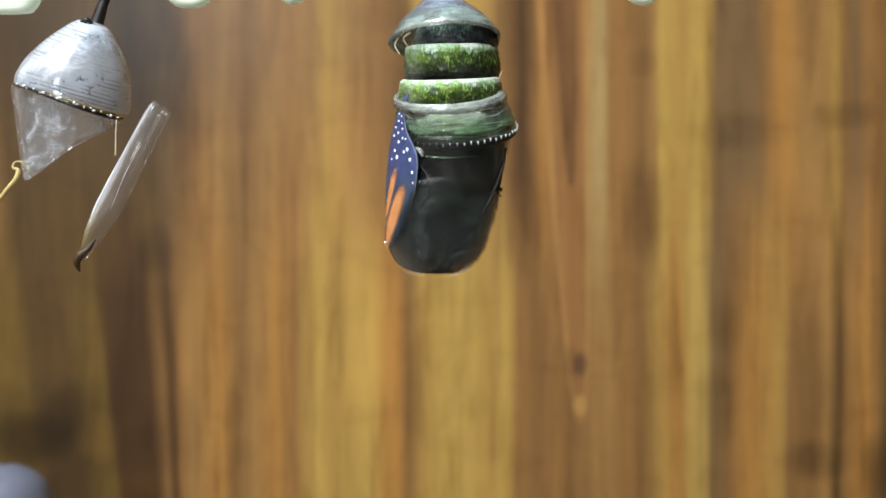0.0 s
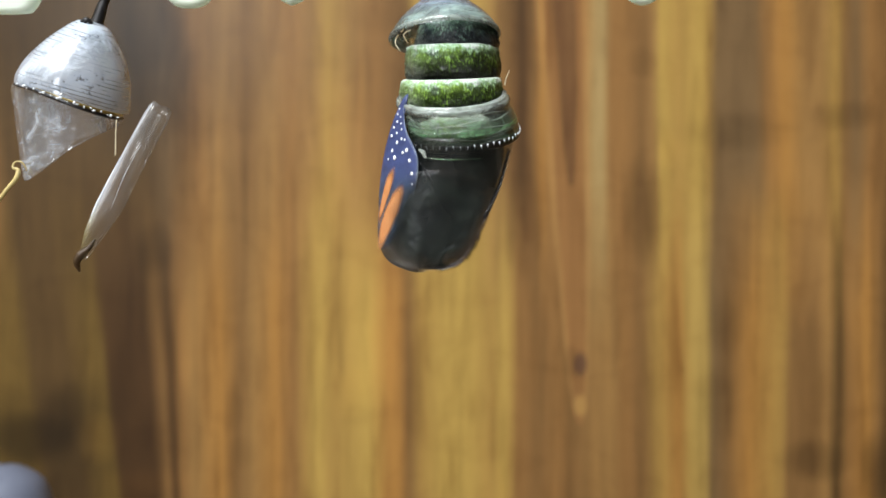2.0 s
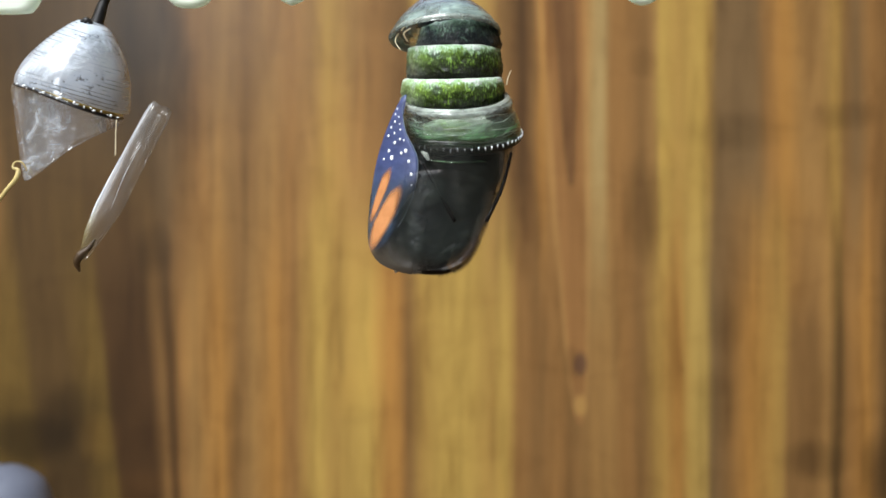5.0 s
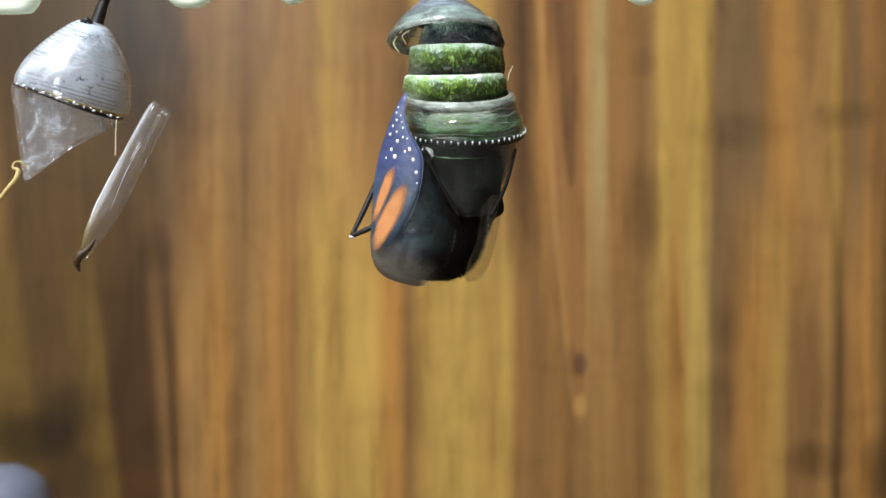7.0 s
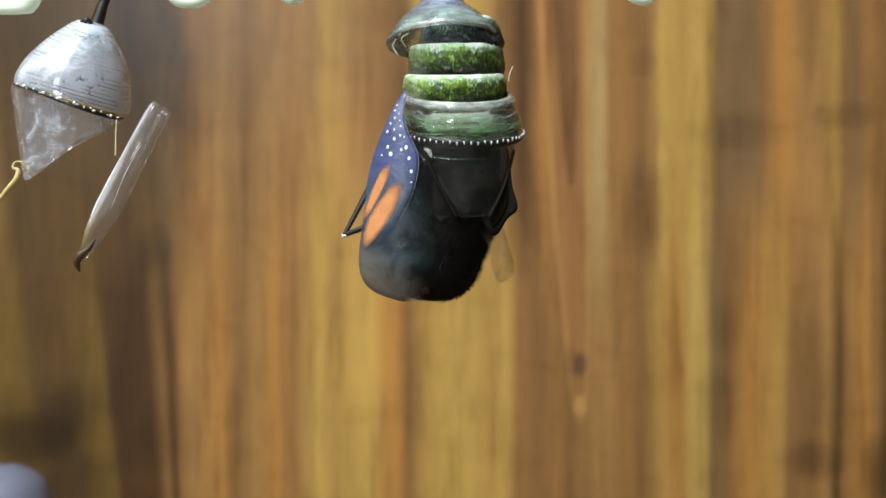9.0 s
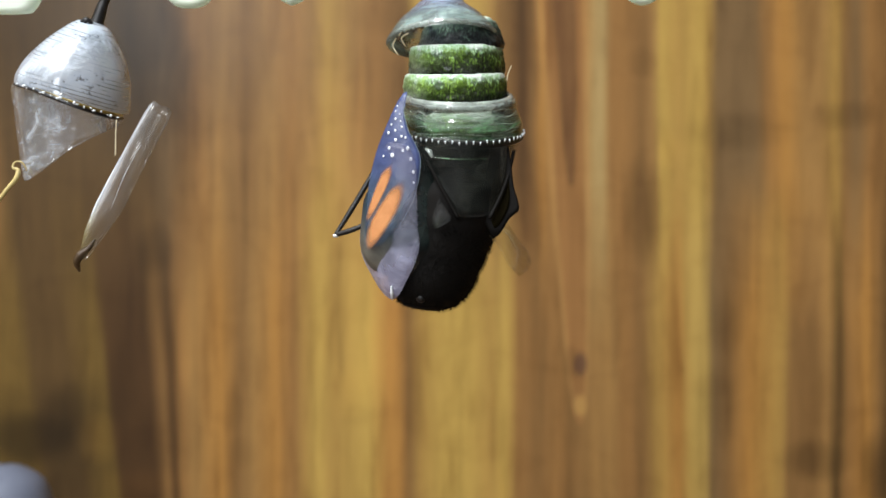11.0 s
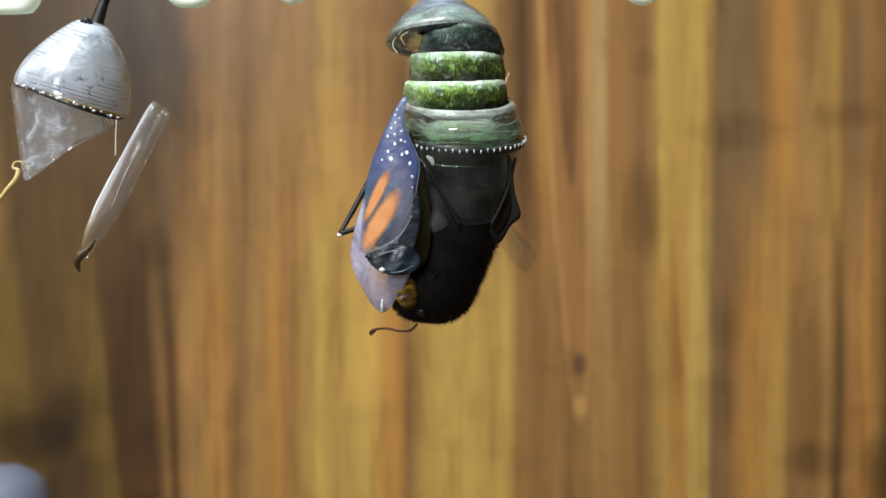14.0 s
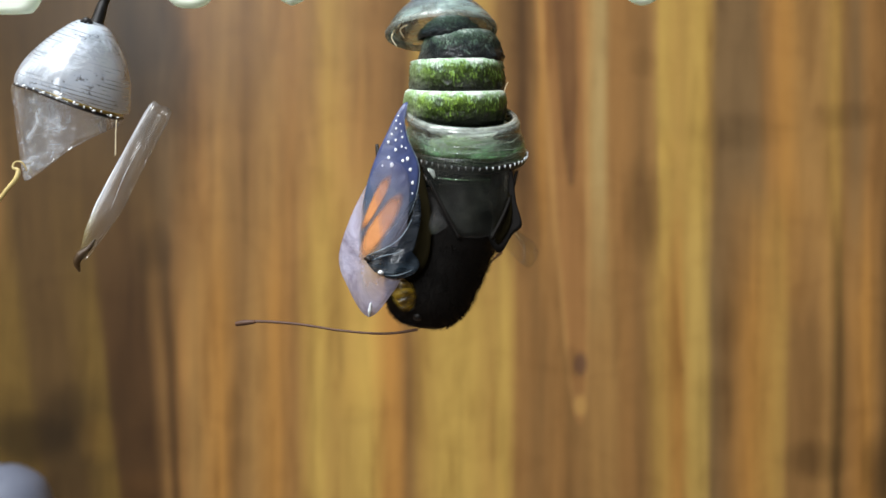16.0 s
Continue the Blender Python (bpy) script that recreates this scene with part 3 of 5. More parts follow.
def rack():
    """The plastic rail that both skins hang from, carried on two far posts."""
    thing = tagged(new("hanging_rail"), "milky white plastic rail with rounded lugs along its underside", "rail")
    thing.location = at(784, -80)
    bm = bmesh.new()
    box(bm, (0.84, 0.004, 0.002), (0, 0, 0.001))
    bmesh.ops.bevel(bm, geom=bm.edges[:], offset=0.0005, segments=2, affect="EDGES")
    part("bar", bm, M["plastic"], thing)
    tall = at(784, -80).z - LEDGE
    for s in (-1, 1):
        bm = bmesh.new()
        box(bm, (0.006, 0.006, tall), (s * 0.415, 0, -tall / 2))
        bmesh.ops.bevel(bm, geom=bm.edges[:], offset=0.0005, segments=2, affect="EDGES")
        part("post", bm, M["plastic"], thing)
    for left, right, low, depth in ((-70, 72, 24, 0), (292, 378, 13, 0), (486, 547, 8, 0), (1103, 1172, 8, 0)):
        a, b, c = left, right, low
        ring = [(a, -80), (b, -80), (b, c - 34), (b - 3, c - 20), (b - 11, c - 8), (b - 28, c), (a + 28, c), (a + 11, c - 8), (a + 3, c - 20), (a, c - 34)]
        bm = panel(ring, (784, -80), lambda u, v: -15, 30, 4, 3)
        part("lug", bm, M["plastic"], thing)


rack()

# ---- the empty skin ----


def empty_skin():
    thing = tagged(new("empty_chrysalis"), "empty split pearly chrysalis skin hanging from a black stalk", "chrysalis")
    thing.location = at(186, -70)
    base = (186, -70)

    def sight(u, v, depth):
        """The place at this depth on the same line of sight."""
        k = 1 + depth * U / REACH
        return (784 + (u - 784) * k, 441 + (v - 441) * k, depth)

    part("stalk", tube([(188, -70, 0), (187, -10, 0), (180, 15, 0), (170, 46, 0)], base, [14, 11, 9, 11, 13]), M["limb"], thing, "black stalk")
    part("button", tube([(150, 44, -22), (160, 42, -26), (170, 48, -24)], base, [3, 7, 4]), M["limb"], thing)
    dome = part("dome", turned([(8, 40), (28, 45), (52, 70), (76, 103), (93, 137), (101, 164), (100, 180)], (165, 40), wobble=0.04, lean=-0.03), M["pearl"], thing,
                "milky pearly dome with fine rings")
    dome.matrix_basis = Matrix.Translation(at(167, 40) - at(*base)) @ pose(0, 0, 0, 6, 17, 0)
    thicken(dome, 2)
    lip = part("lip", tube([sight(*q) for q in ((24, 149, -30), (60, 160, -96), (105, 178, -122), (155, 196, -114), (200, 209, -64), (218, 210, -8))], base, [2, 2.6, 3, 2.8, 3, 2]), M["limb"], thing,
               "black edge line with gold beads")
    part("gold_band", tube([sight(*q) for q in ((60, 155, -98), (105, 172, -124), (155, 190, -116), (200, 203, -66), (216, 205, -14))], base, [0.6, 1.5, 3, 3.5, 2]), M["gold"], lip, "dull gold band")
    beads = 19
    ball = None
    for i in range(beads):
        s = (i + 0.3 * math.sin(i * 2.1)) / (beads - 1)
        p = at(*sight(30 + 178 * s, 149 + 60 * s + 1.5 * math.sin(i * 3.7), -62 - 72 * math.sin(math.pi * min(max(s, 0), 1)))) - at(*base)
        if ball is None:
            bm = bmesh.new()
            bmesh.ops.create_icosphere(bm, subdivisions=2, radius=2.6 * U)
            ball = part("bead", bm, M["bead"], lip)
            b = ball
        else:
            b = new("bead", ball.data)
            b.parent = lip
        b.location, b.scale = p, (1 + 0.5 * math.sin(i * 1.9), 1, 0.8 + 0.3 * math.sin(i * 2.7))
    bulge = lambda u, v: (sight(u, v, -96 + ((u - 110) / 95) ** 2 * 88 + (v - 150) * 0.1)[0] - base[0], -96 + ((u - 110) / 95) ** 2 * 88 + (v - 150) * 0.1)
    skirt = panel([(22, 150), (70, 162), (120, 180), (170, 198), (216, 211), (196, 230), (158, 252), (120, 274), (84, 300), (46, 322), (38, 300), (32, 260), (25, 200)], base, bulge, 2)
    part("skirt", skirt, M["pearl_thin"], thing, "clear lower skin, split open")
    back = panel([(26, 150), (120, 176), (214, 208), (170, 225), (110, 245), (60, 292), (40, 290), (30, 220)], base, lambda u, v: 70 - ((u - 110) / 95) ** 2 * 60, 2)
    part("back_skirt", back, M["pearl_thin"], thing)
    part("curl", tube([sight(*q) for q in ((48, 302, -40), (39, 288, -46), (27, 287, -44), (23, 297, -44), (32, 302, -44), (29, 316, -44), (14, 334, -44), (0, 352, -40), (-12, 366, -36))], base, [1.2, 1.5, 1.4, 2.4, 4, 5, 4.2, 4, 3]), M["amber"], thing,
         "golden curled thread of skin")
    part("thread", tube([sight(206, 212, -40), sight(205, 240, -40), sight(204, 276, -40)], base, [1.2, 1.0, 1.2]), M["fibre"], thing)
    # the shed mouth-part sheath below it
    shape = [(-14, 177), (2, 174), (22, 176), (22, 230), (20, 285), (20, 340), (19, 372), (12, 410), (5, 445), (0, 470), (-8, 472), (-16, 444), (-23, 412), (-25, 380), (-24, 330), (-22, 285), (-19, 230)]
    tilt = Matrix.Translation(at(*sight(283, 189, -40)) - at(*base)) @ pose(0, 0, 0, 0, 26, 0)
    sheath = part("sheath", panel(shape, (0, 176), lambda u, v: -12 * math.sqrt(max(1 - ((u + 1) / 25) ** 2, 0.0)) + 0.8 * math.sin(v * 0.06 + u * 0.1), 1.5, 8), M["sheath"], thing, "clear crumpled tube of shed skin")
    sheath.matrix_basis = tilt
    back = part("sheath_back", panel(shape, (0, 176), lambda u, v: 9 * math.sqrt(max(1 - ((u + 1) / 25) ** 2, 0.0)), 1.5, 8), M["case_clear"], thing)
    back.matrix_basis = tilt
    for line, rr in (([(-14, 178, -3), (-17, 230, -5), (-20, 285, -6), (-22, 330, -6), (-23, 380, -5), (-21, 412, -3)], [0.9, 1.4, 1.0, 2.0, 2.4, 0.8]),
                     ([(2, 250, -12), (0, 310, -12), (4, 370, -10)], [0.2, 0.6, 0.2])):
        part("sheath_ridge", tube(line, (0, 176), rr, 6), M["bead"], thing).matrix_basis = tilt
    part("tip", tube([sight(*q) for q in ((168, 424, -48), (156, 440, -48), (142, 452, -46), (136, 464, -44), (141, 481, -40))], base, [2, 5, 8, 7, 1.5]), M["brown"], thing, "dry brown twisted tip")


M["sheath"] = drawn_skin()
empty_skin()

# ---- the splitting skin and the butterfly in it ----
HANG = (784, -70)
MOVES = []


def hung(thing, ob, pivot, depth, rows):
    """Sets a part at its pivot and keeps its rows (t, du, dv, swing, yaw, pitch, and where it moves in depth that too) for the end."""
    ob.location = at(*pivot, depth) - at(*HANG)
    MOVES.append((ob, pivot, depth, rows))
    return ob


CAP = [(0, -0.5, 2.5, -3.5, 0, -9), (0.5, 1.5, 2.5, -3.5, 0, -9), (1, 1, 1, -3.5, 0, -9), (1.5, 2, 1, -3.5, 0, -9), (2, 0, -3, -3.5, 0, -9), (2.5, 2, 0.5, -3.5, 0, -9), (3, -1, -2.5, -3.5, 0, -9), (3.5, 1.5, -2.5, -3.5, 0, -9), (4, 0, -5.5, -3.5, 0, -9), (6.5, 0.5, -3.5, -3.5, 0, -9), (7, -2.5, -1, -3.5, 0, -9), (7.5, -1.5, -5, -3.5, 0, -9), (8, -2.5, -3, -3.5, 0, -9), (8.5, -3.5, -6.5, -3.5, 0, -9), (9, -4, 3.5, -3.5, 0, -9), (11.5, -4, 2.5, -3.5, 0, -9), (12, -8.5, -10.5, -3.5, 0, -9), (12.5, -7, -0.5, -3.5, 0, -9), (13, -10, -9.5, -3.5, 0, -9), (13.5, -6.5, -12, -3.5, 0, -9), (14, -4.5, 1, -3.5, 0, -9), (14.5, -7.5, -12, -3.5, 0, -9), (15, -4.5, 4.5, -3.5, 0, -9), (15.5, -10, -7.5, -3.5, 0, -9), (16, -6, -11.5, -3.5, 0, -9)]
COLLAR = [(0, -1, -9.5, -3.8, -0, 19.2), (0.5, 2, -11, -2.9, -0, 18.3), (1, 2, -7, -3.5, -0.5, 20.1), (1.5, 2, -9.5, -3.2, -0, 19.2), (2, 4, -6, -3.5, -0.5, 20.6), (2.5, 3, -4.5, -2.7, 0.5, 20.3), (3, 5, -7.5, -4.4, -1.6, 20.3), (3.5, 5.5, 1, -2.4, -0.3, 20.6), (4, 8, -6.5, -3.8, -2.2, 19.8), (6.5, 7.5, 7, -0.6, -3.5, 21.2), (7, 13.5, -8, -3, -6.8, 17.2), (7.5, 12.5, 10.5, -1.5, -5.7, 20.9), (8, 16.5, -3.5, -3.9, -7.9, 17.5), (8.5, 13.5, 10.5, -1.5, -6.8, 20.9), (9, 11, -6.5, -1.5, -7.6, 16.3), (11.5, 11.5, -6.5, -2.1, -9.5, 16.3), (12, 13.5, 19, -1.9, -8.5, 20.1), (12.5, 9, 1, -1.2, -10.9, 17.2), (13, 16, 13.5, -3.4, -7.1, 19.8), (13.5, 15.5, 25, 0, -7.4, 21.2), (14, 14, 6, -2.4, -8.2, 17.2), (14.5, 17, 23.5, -0.9, -6.5, 20.3), (15, 8.5, 3.5, -0.9, -11.2, 16.9), (15.5, 13.5, 17.5, -2.8, -8.5, 19.2), (16, 17.5, 28.5, 0.3, -6.3, 20.9)]
PLATE = [(0, -1, 0.5, -1.5, -0, 0), (0.5, 2, -1, -1.2, -0, 0), (1, 2, 3, -1.4, -0.2, 0), (1.5, 2, 0.5, -1.3, -0, 0), (2, 4, 4, -1.4, -0.2, 0), (2.5, 3, 5.5, -1.1, 0.2, 0), (3, 5, 2.5, -1.8, -0.5, 0), (3.5, 5.5, 11, -0.9, -0.1, 0), (4, 8, 3.5, -1.5, -0.7, 0), (6.5, 7.5, 17, -0.2, -1.1, 0), (7, 13.5, 2, -1.2, -2, 0), (7.5, 12.5, 20.5, -0.6, -1.7, 0), (8, 16.5, 6.5, -1.6, -2.4, 0), (8.5, 13.5, 20.5, -0.6, -2, 0), (9, 11, 3.5, -0.6, -2.3, 0), (11.5, 11.5, 3.5, -0.8, -2.9, 0), (12, 13.5, 29, -0.7, -2.5, 0), (12.5, 9, 11, -0.5, -3.3, 0), (13, 16, 23.5, -1.4, -2.1, 0), (13.5, 15.5, 35, 0, -2.2, 0), (14, 14, 16, -1, -2.5, 0), (14.5, 17, 33.5, -0.4, -2, 0), (15, 8.5, 13.5, -0.4, -3.4, 0), (15.5, 13.5, 27.5, -1.1, -2.5, 0), (16, 17.5, 38.5, 0.1, -1.9, 0)]
SEG0 = [(0, 2, -4, -3, 0, 4), (0.5, 2.3, -8.5, -3, 0, 4), (1, 2.5, -4, -3, 0, 4), (1.5, 2.7, -8.5, -3, 0, 4), (2, 3, -4, -3, 0, 4), (2.5, 3.3, -7, -3, 0, 4), (3, 3.5, -2.5, -3, 0, 4), (3.5, 3.7, -4.8, -3, 0, 4), (4, 4, -2.5, -3, 0, 4), (6.5, 5.2, -2.5, -3, 0, 4), (7, 5.2, -4, -3, 0, 4), (7.5, 4.4, -0.2, -3, 0, 4), (8, 3.6, -4, -3, 0, 4), (8.5, 2.8, 2, -3, 0, 4), (9, 2, -4.8, -3, 0, 4), (11.5, 2.4, -1.8, -3, 0, 4), (12, 2.4, 10.2, -3, 0, 4), (12.5, 2.5, 3.2, -3, 0, 4), (13, 2.6, 13.5, -3, 0, 4), (13.5, 2.6, 12.5, -3, 0, 4), (14, 2.7, 8.5, -3, 0, 4), (14.5, 2.8, 15.8, -3, 0, 4), (15, 2.9, 9.5, -3, 0, 4), (15.5, 2.9, 20.5, -3, 0, 4), (16, 3, 18.8, -3, 0, 4)]
SEG1 = [(0, 6, 0, -2, 0, 5), (0.5, 6.6, -5.7, -2, 0, 5), (1, 7.2, 0, -2, 0, 5), (1.5, 7.8, -5.7, -2, 0, 5), (2, 8.4, 0, -2, 0, 5), (2.5, 8.9, -3.8, -2, 0, 5), (3, 9.5, 1.9, -2, 0, 5), (3.5, 10.1, -0.9, -2, 0, 5), (4, 10.7, 1.9, -2, 0, 5), (6.5, 16, 1.9, -2, 0, 5), (7, 17, 0, -2, 0, 5), (7.5, 16.9, 4.8, -2, 0, 5), (8, 16.9, 0, -2, 0, 5), (8.5, 16.8, 7.6, -2, 0, 5), (9, 16.8, -0.9, -2, 0, 5), (11.5, 16.9, 2.8, -2, 0, 5), (12, 16.9, 18.1, -2, 0, 5), (12.5, 16.9, 8.5, -2, 0, 5), (13, 16.9, 20.9, -2, 0, 5), (13.5, 16.9, 19, -2, 0, 5), (14, 16.9, 13.3, -2, 0, 5), (14.5, 17, 21.8, -2, 0, 5), (15, 17, 13.3, -2, 0, 5), (15.5, 17, 26.6, -2, 0, 5), (16, 17, 23.8, -2, 0, 5)]
SEG2 = [(0, 3, 2, -1, 0, 7), (0.5, 3.4, -4, -1, 0, 7), (1, 3.8, 2, -1, 0, 7), (1.5, 4.1, -4, -1, 0, 7), (2, 4.5, 2, -1, 0, 7), (2.5, 4.9, -2, -1, 0, 7), (3, 5.2, 4, -1, 0, 7), (3.5, 5.6, 1, -1, 0, 7), (4, 6, 4, -1, 0, 7), (6.5, 10.2, 4, -1, 0, 7), (7, 11, 2, -1, 0, 7), (7.5, 11, 7, -1, 0, 7), (8, 11, 2, -1, 0, 7), (8.5, 11, 10, -1, 0, 7), (9, 11, 1, -1, 0, 7), (11.5, 11.4, 5, -1, 0, 7), (12, 11.4, 21, -1, 0, 7), (12.5, 11.5, 11, -1, 0, 7), (13, 11.6, 24, -1, 0, 7), (13.5, 11.6, 22, -1, 0, 7), (14, 11.7, 16, -1, 0, 7), (14.5, 11.8, 25, -1, 0, 7), (15, 11.9, 16, -1, 0, 7), (15.5, 11.9, 30, -1, 0, 7), (16, 12, 27, -1, 0, 7)]
SEG3 = [(0, 1, 4, -1.9, 0, 10), (0.5, 1.4, -5, -1.5, 0, 10), (1, 1.8, 2, -1.8, 0, 10), (1.5, 2.1, -5, -1.6, 0, 10), (2, 2.5, 4, -1.8, 0, 10), (2.5, 2.9, -2, -1.3, 0, 10), (3, 3.2, 2, -2.2, 0, 10), (3.5, 3.6, 2, -1.2, 0, 10), (4, 4, 2, -1.9, 0, 10), (6.5, 8.2, 5, -0.3, 0, 10), (7, 9, -4, -1.5, 0, 10), (7.5, 9, 9, -0.8, 0, 10), (8, 9, -1, -2, 0, 10), (8.5, 9, 12, -0.8, 0, 10), (9, 9, -4, -0.8, 0, 10), (11.5, 9.4, -5, -1, 0, 10), (12, 9.4, 18, -0.9, 0, 10), (12.5, 9.5, 1, -0.6, 0, 10), (13, 9.6, 19, -1.7, 0, 10), (13.5, 9.6, 21, 0, 0, 10), (14, 9.7, 7, -1.2, 0, 10), (14.5, 9.8, 22, -0.5, 0, 10), (15, 9.9, 4, -0.5, 0, 10), (15.5, 9.9, 25, -1.4, 0, 10), (16, 10, 24, 0.2, 0, 10)]
SEG4 = [(0, -0.8, 0.5, -2.7, 0, 19.2), (0.5, 1.6, -0.9, -2, 0, 18.3), (1, 1.6, 2.7, -2.5, 0, 20.1), (1.5, 1.6, 0.5, -2.2, 0, 19.2), (2, 3.2, 3.6, -2.5, 0, 20.6), (2.5, 2.4, 5, -1.9, 0, 20.3), (3, 4, 2.2, -3.1, 0, 20.3), (3.5, 4.4, 9.9, -1.7, 0, 20.6), (4, 6.4, 3.1, -2.7, 0, 19.8), (6.5, 6, 15.3, -0.4, 0, 21.2), (7, 10.8, 1.8, -2.1, 0, 17.2), (7.5, 10, 18.4, -1.1, 0, 20.9), (8, 13.2, 5.9, -2.8, 0, 17.5), (8.5, 10.8, 18.4, -1.1, 0, 20.9), (9, 8.8, 3.1, -1.1, 0, 16.3), (11.5, 9.2, 3.1, -1.5, 0, 16.3), (12, 10.8, 26.1, -1.3, 0, 20.1), (12.5, 7.2, 9.9, -0.9, 0, 17.2), (13, 12.8, 21.2, -2.4, 0, 19.8), (13.5, 12.4, 31.5, 0, 0, 21.2), (14, 11.2, 14.4, -1.7, 0, 17.2), (14.5, 13.6, 30.2, -0.7, 0, 20.3), (15, 6.8, 12.2, -0.6, 0, 16.9), (15.5, 10.8, 24.8, -1.9, 0, 19.2), (16, 14, 34.6, 0.2, 0, 20.9)]
CORE = [(0, 0, 0, 0, 0, 0, 16), (0.5, -0.5, -1.5, 1.3, 0, 0, 15.8), (1, -1, -3, 2.7, 0, 0, 15.7), (1.5, -1.5, -10, 4, 0, 0, 15.5), (2, -2, -5, 4, 0, 0, 15.4), (2.5, -2.5, 0, 4, 0, 0, 15.2), (3, -3, -1, 4, 0, 0, 15.1), (3.5, -3.5, 3, 4, 0, 0, 14.9), (4, -4, -5, 4, 0, 0, 14.8), (6.5, -0.7, 20, 2.3, 0, 0, 14), (7, 0, 14, 2, 0, 0, 12.8), (7.5, 0.5, 25, 2.5, 0, 0, 11.6), (8, 1, 25, 3, 0, 0, 10.4), (8.5, 1.5, 42, 3.5, 0, 0, 9.2), (9, 2, 51, 4, 0, 0, 8), (11.5, 4, 71, 7, 0, 0, 1.3), (12, 3.9, 67, 6.3, 0, 0, 0), (12.5, 3.8, 85, 5.7, 0, 0, 0), (13, 3.7, 77, 5, 0, 0, 0), (13.5, 3.6, 83, 5.7, 0, 0, 0), (14, 3.4, 92, 6.3, 0, 0, 0), (14.5, 3.3, 82, 7, 0, 0, 0), (15, 3.2, 117, 1, 0, 0, 0), (15.5, 9.1, 109, 3, 0, 0, 0), (16, 3, 102, 8, 0, 0, 0)]
WING = [(0, -1, -14.9, 0, 30, 0, 0), (0.5, 1.1, -16.6, 0.4, 27.8, 0, 0), (1, 0.9, -13.6, 0.7, 25.5, 0, 0), (1.5, 0.6, -15.5, 1.1, 23.2, 0, 0), (2, 2, -13, 1.1, 21, 0, 0), (2.5, 1.8, -13, 1.2, 18.8, 0, 0), (3, 2.3, -13, 1.2, 16.5, 0, 0), (3.5, 3.6, -10.1, 1.2, 14.2, 0, 0), (4, 4.2, -13, 1.3, 12, 0, 0), (6.5, 2.9, -8.2, 2.5, 0, 0, 0), (7, 6.2, -14.9, -0.5, -2.8, 0, 0), (7.5, 5.9, -5.2, 2.5, -3.6, 0, 0), (8, 7.3, -11.2, -0.5, -4.4, 0, 0), (8.5, 8.9, -5.2, 2.8, -5.2, 0, 0), (9, 7.3, -15.5, 3, -6, 0, 0), (11.5, 7.2, -14.9, 1.5, -8, 0, 0), (12, 11.3, 0.2, 1.5, -10, 0, 0), (12.5, 5.9, -11.2, 1.5, -12, 0, 0), (13, 11.6, -1.7, 1.5, -13, 0, 0), (13.5, 10.9, 2, 2.2, -14, 0, 0), (14, 7.9, -7.1, 2.8, -15, 0, 0), (14.5, 11.2, 2, 3.5, -16.2, 0, 0), (15, 6.5, -0.1, 3.5, -17.5, 0, 0), (15.5, 6.7, 0.2, 3.5, -18.8, 0, 0), (16, 10, 3.8, 3.5, -20, 0, 0)]
CASE = [(0, -1, -86.9, 0, 46, 0, 0), (0.5, 1.1, -87.2, 0, 44.5, 0, 0), (1, 0.9, -82.8, 0, 43, 0, 0), (1.5, 0.6, -83.1, 0, 41.5, 0, 0), (2, 2, -79.3, 0, 40, 0, 0), (2.5, 1.8, -77.8, 0, 38.5, 0, 0), (3, 2.3, -76.4, 0, 37, 0, 0), (3.5, 3.6, -71.9, 0, 35.5, 0, 0), (4, 4.2, -73.5, 0, 34, 0, 0), (6.5, 2.9, -59.8, 0, 27.3, 0, 0), (7, 6.2, -64.6, 0, 26, 0, 0), (7.5, 5.9, -51.1, 0, 23, 0, 0), (8, 7.3, -53.1, 0, 20, 0, 0), (8.5, 8.9, -43.2, 0, 17, 0, 0), (9, 7.3, -49.5, 0, 14, 0, 0), (11.5, 7.2, -14.9, -7, -13, 0, 0), (12, 11.3, 0.2, -6, -14.5, 0, 0), (12.5, 5.9, -11.2, -5, -14, 0, 0), (13, 11.6, -1.7, -5.4, -11.4, 0, 0), (13.5, 10.9, 2, -5, -12.9, 0, 0), (14, 7.9, -7.1, -4.2, -14.3, 0, 0), (14.5, 11.2, 2, -3.4, -15.7, 0, 0), (15, 6.5, -0.1, -2.6, -17.1, 0, 0), (15.5, 6.7, 0.2, -1.8, -18.6, 0, 0), (16, 10, 3.8, -1, -20, 0, 0)]
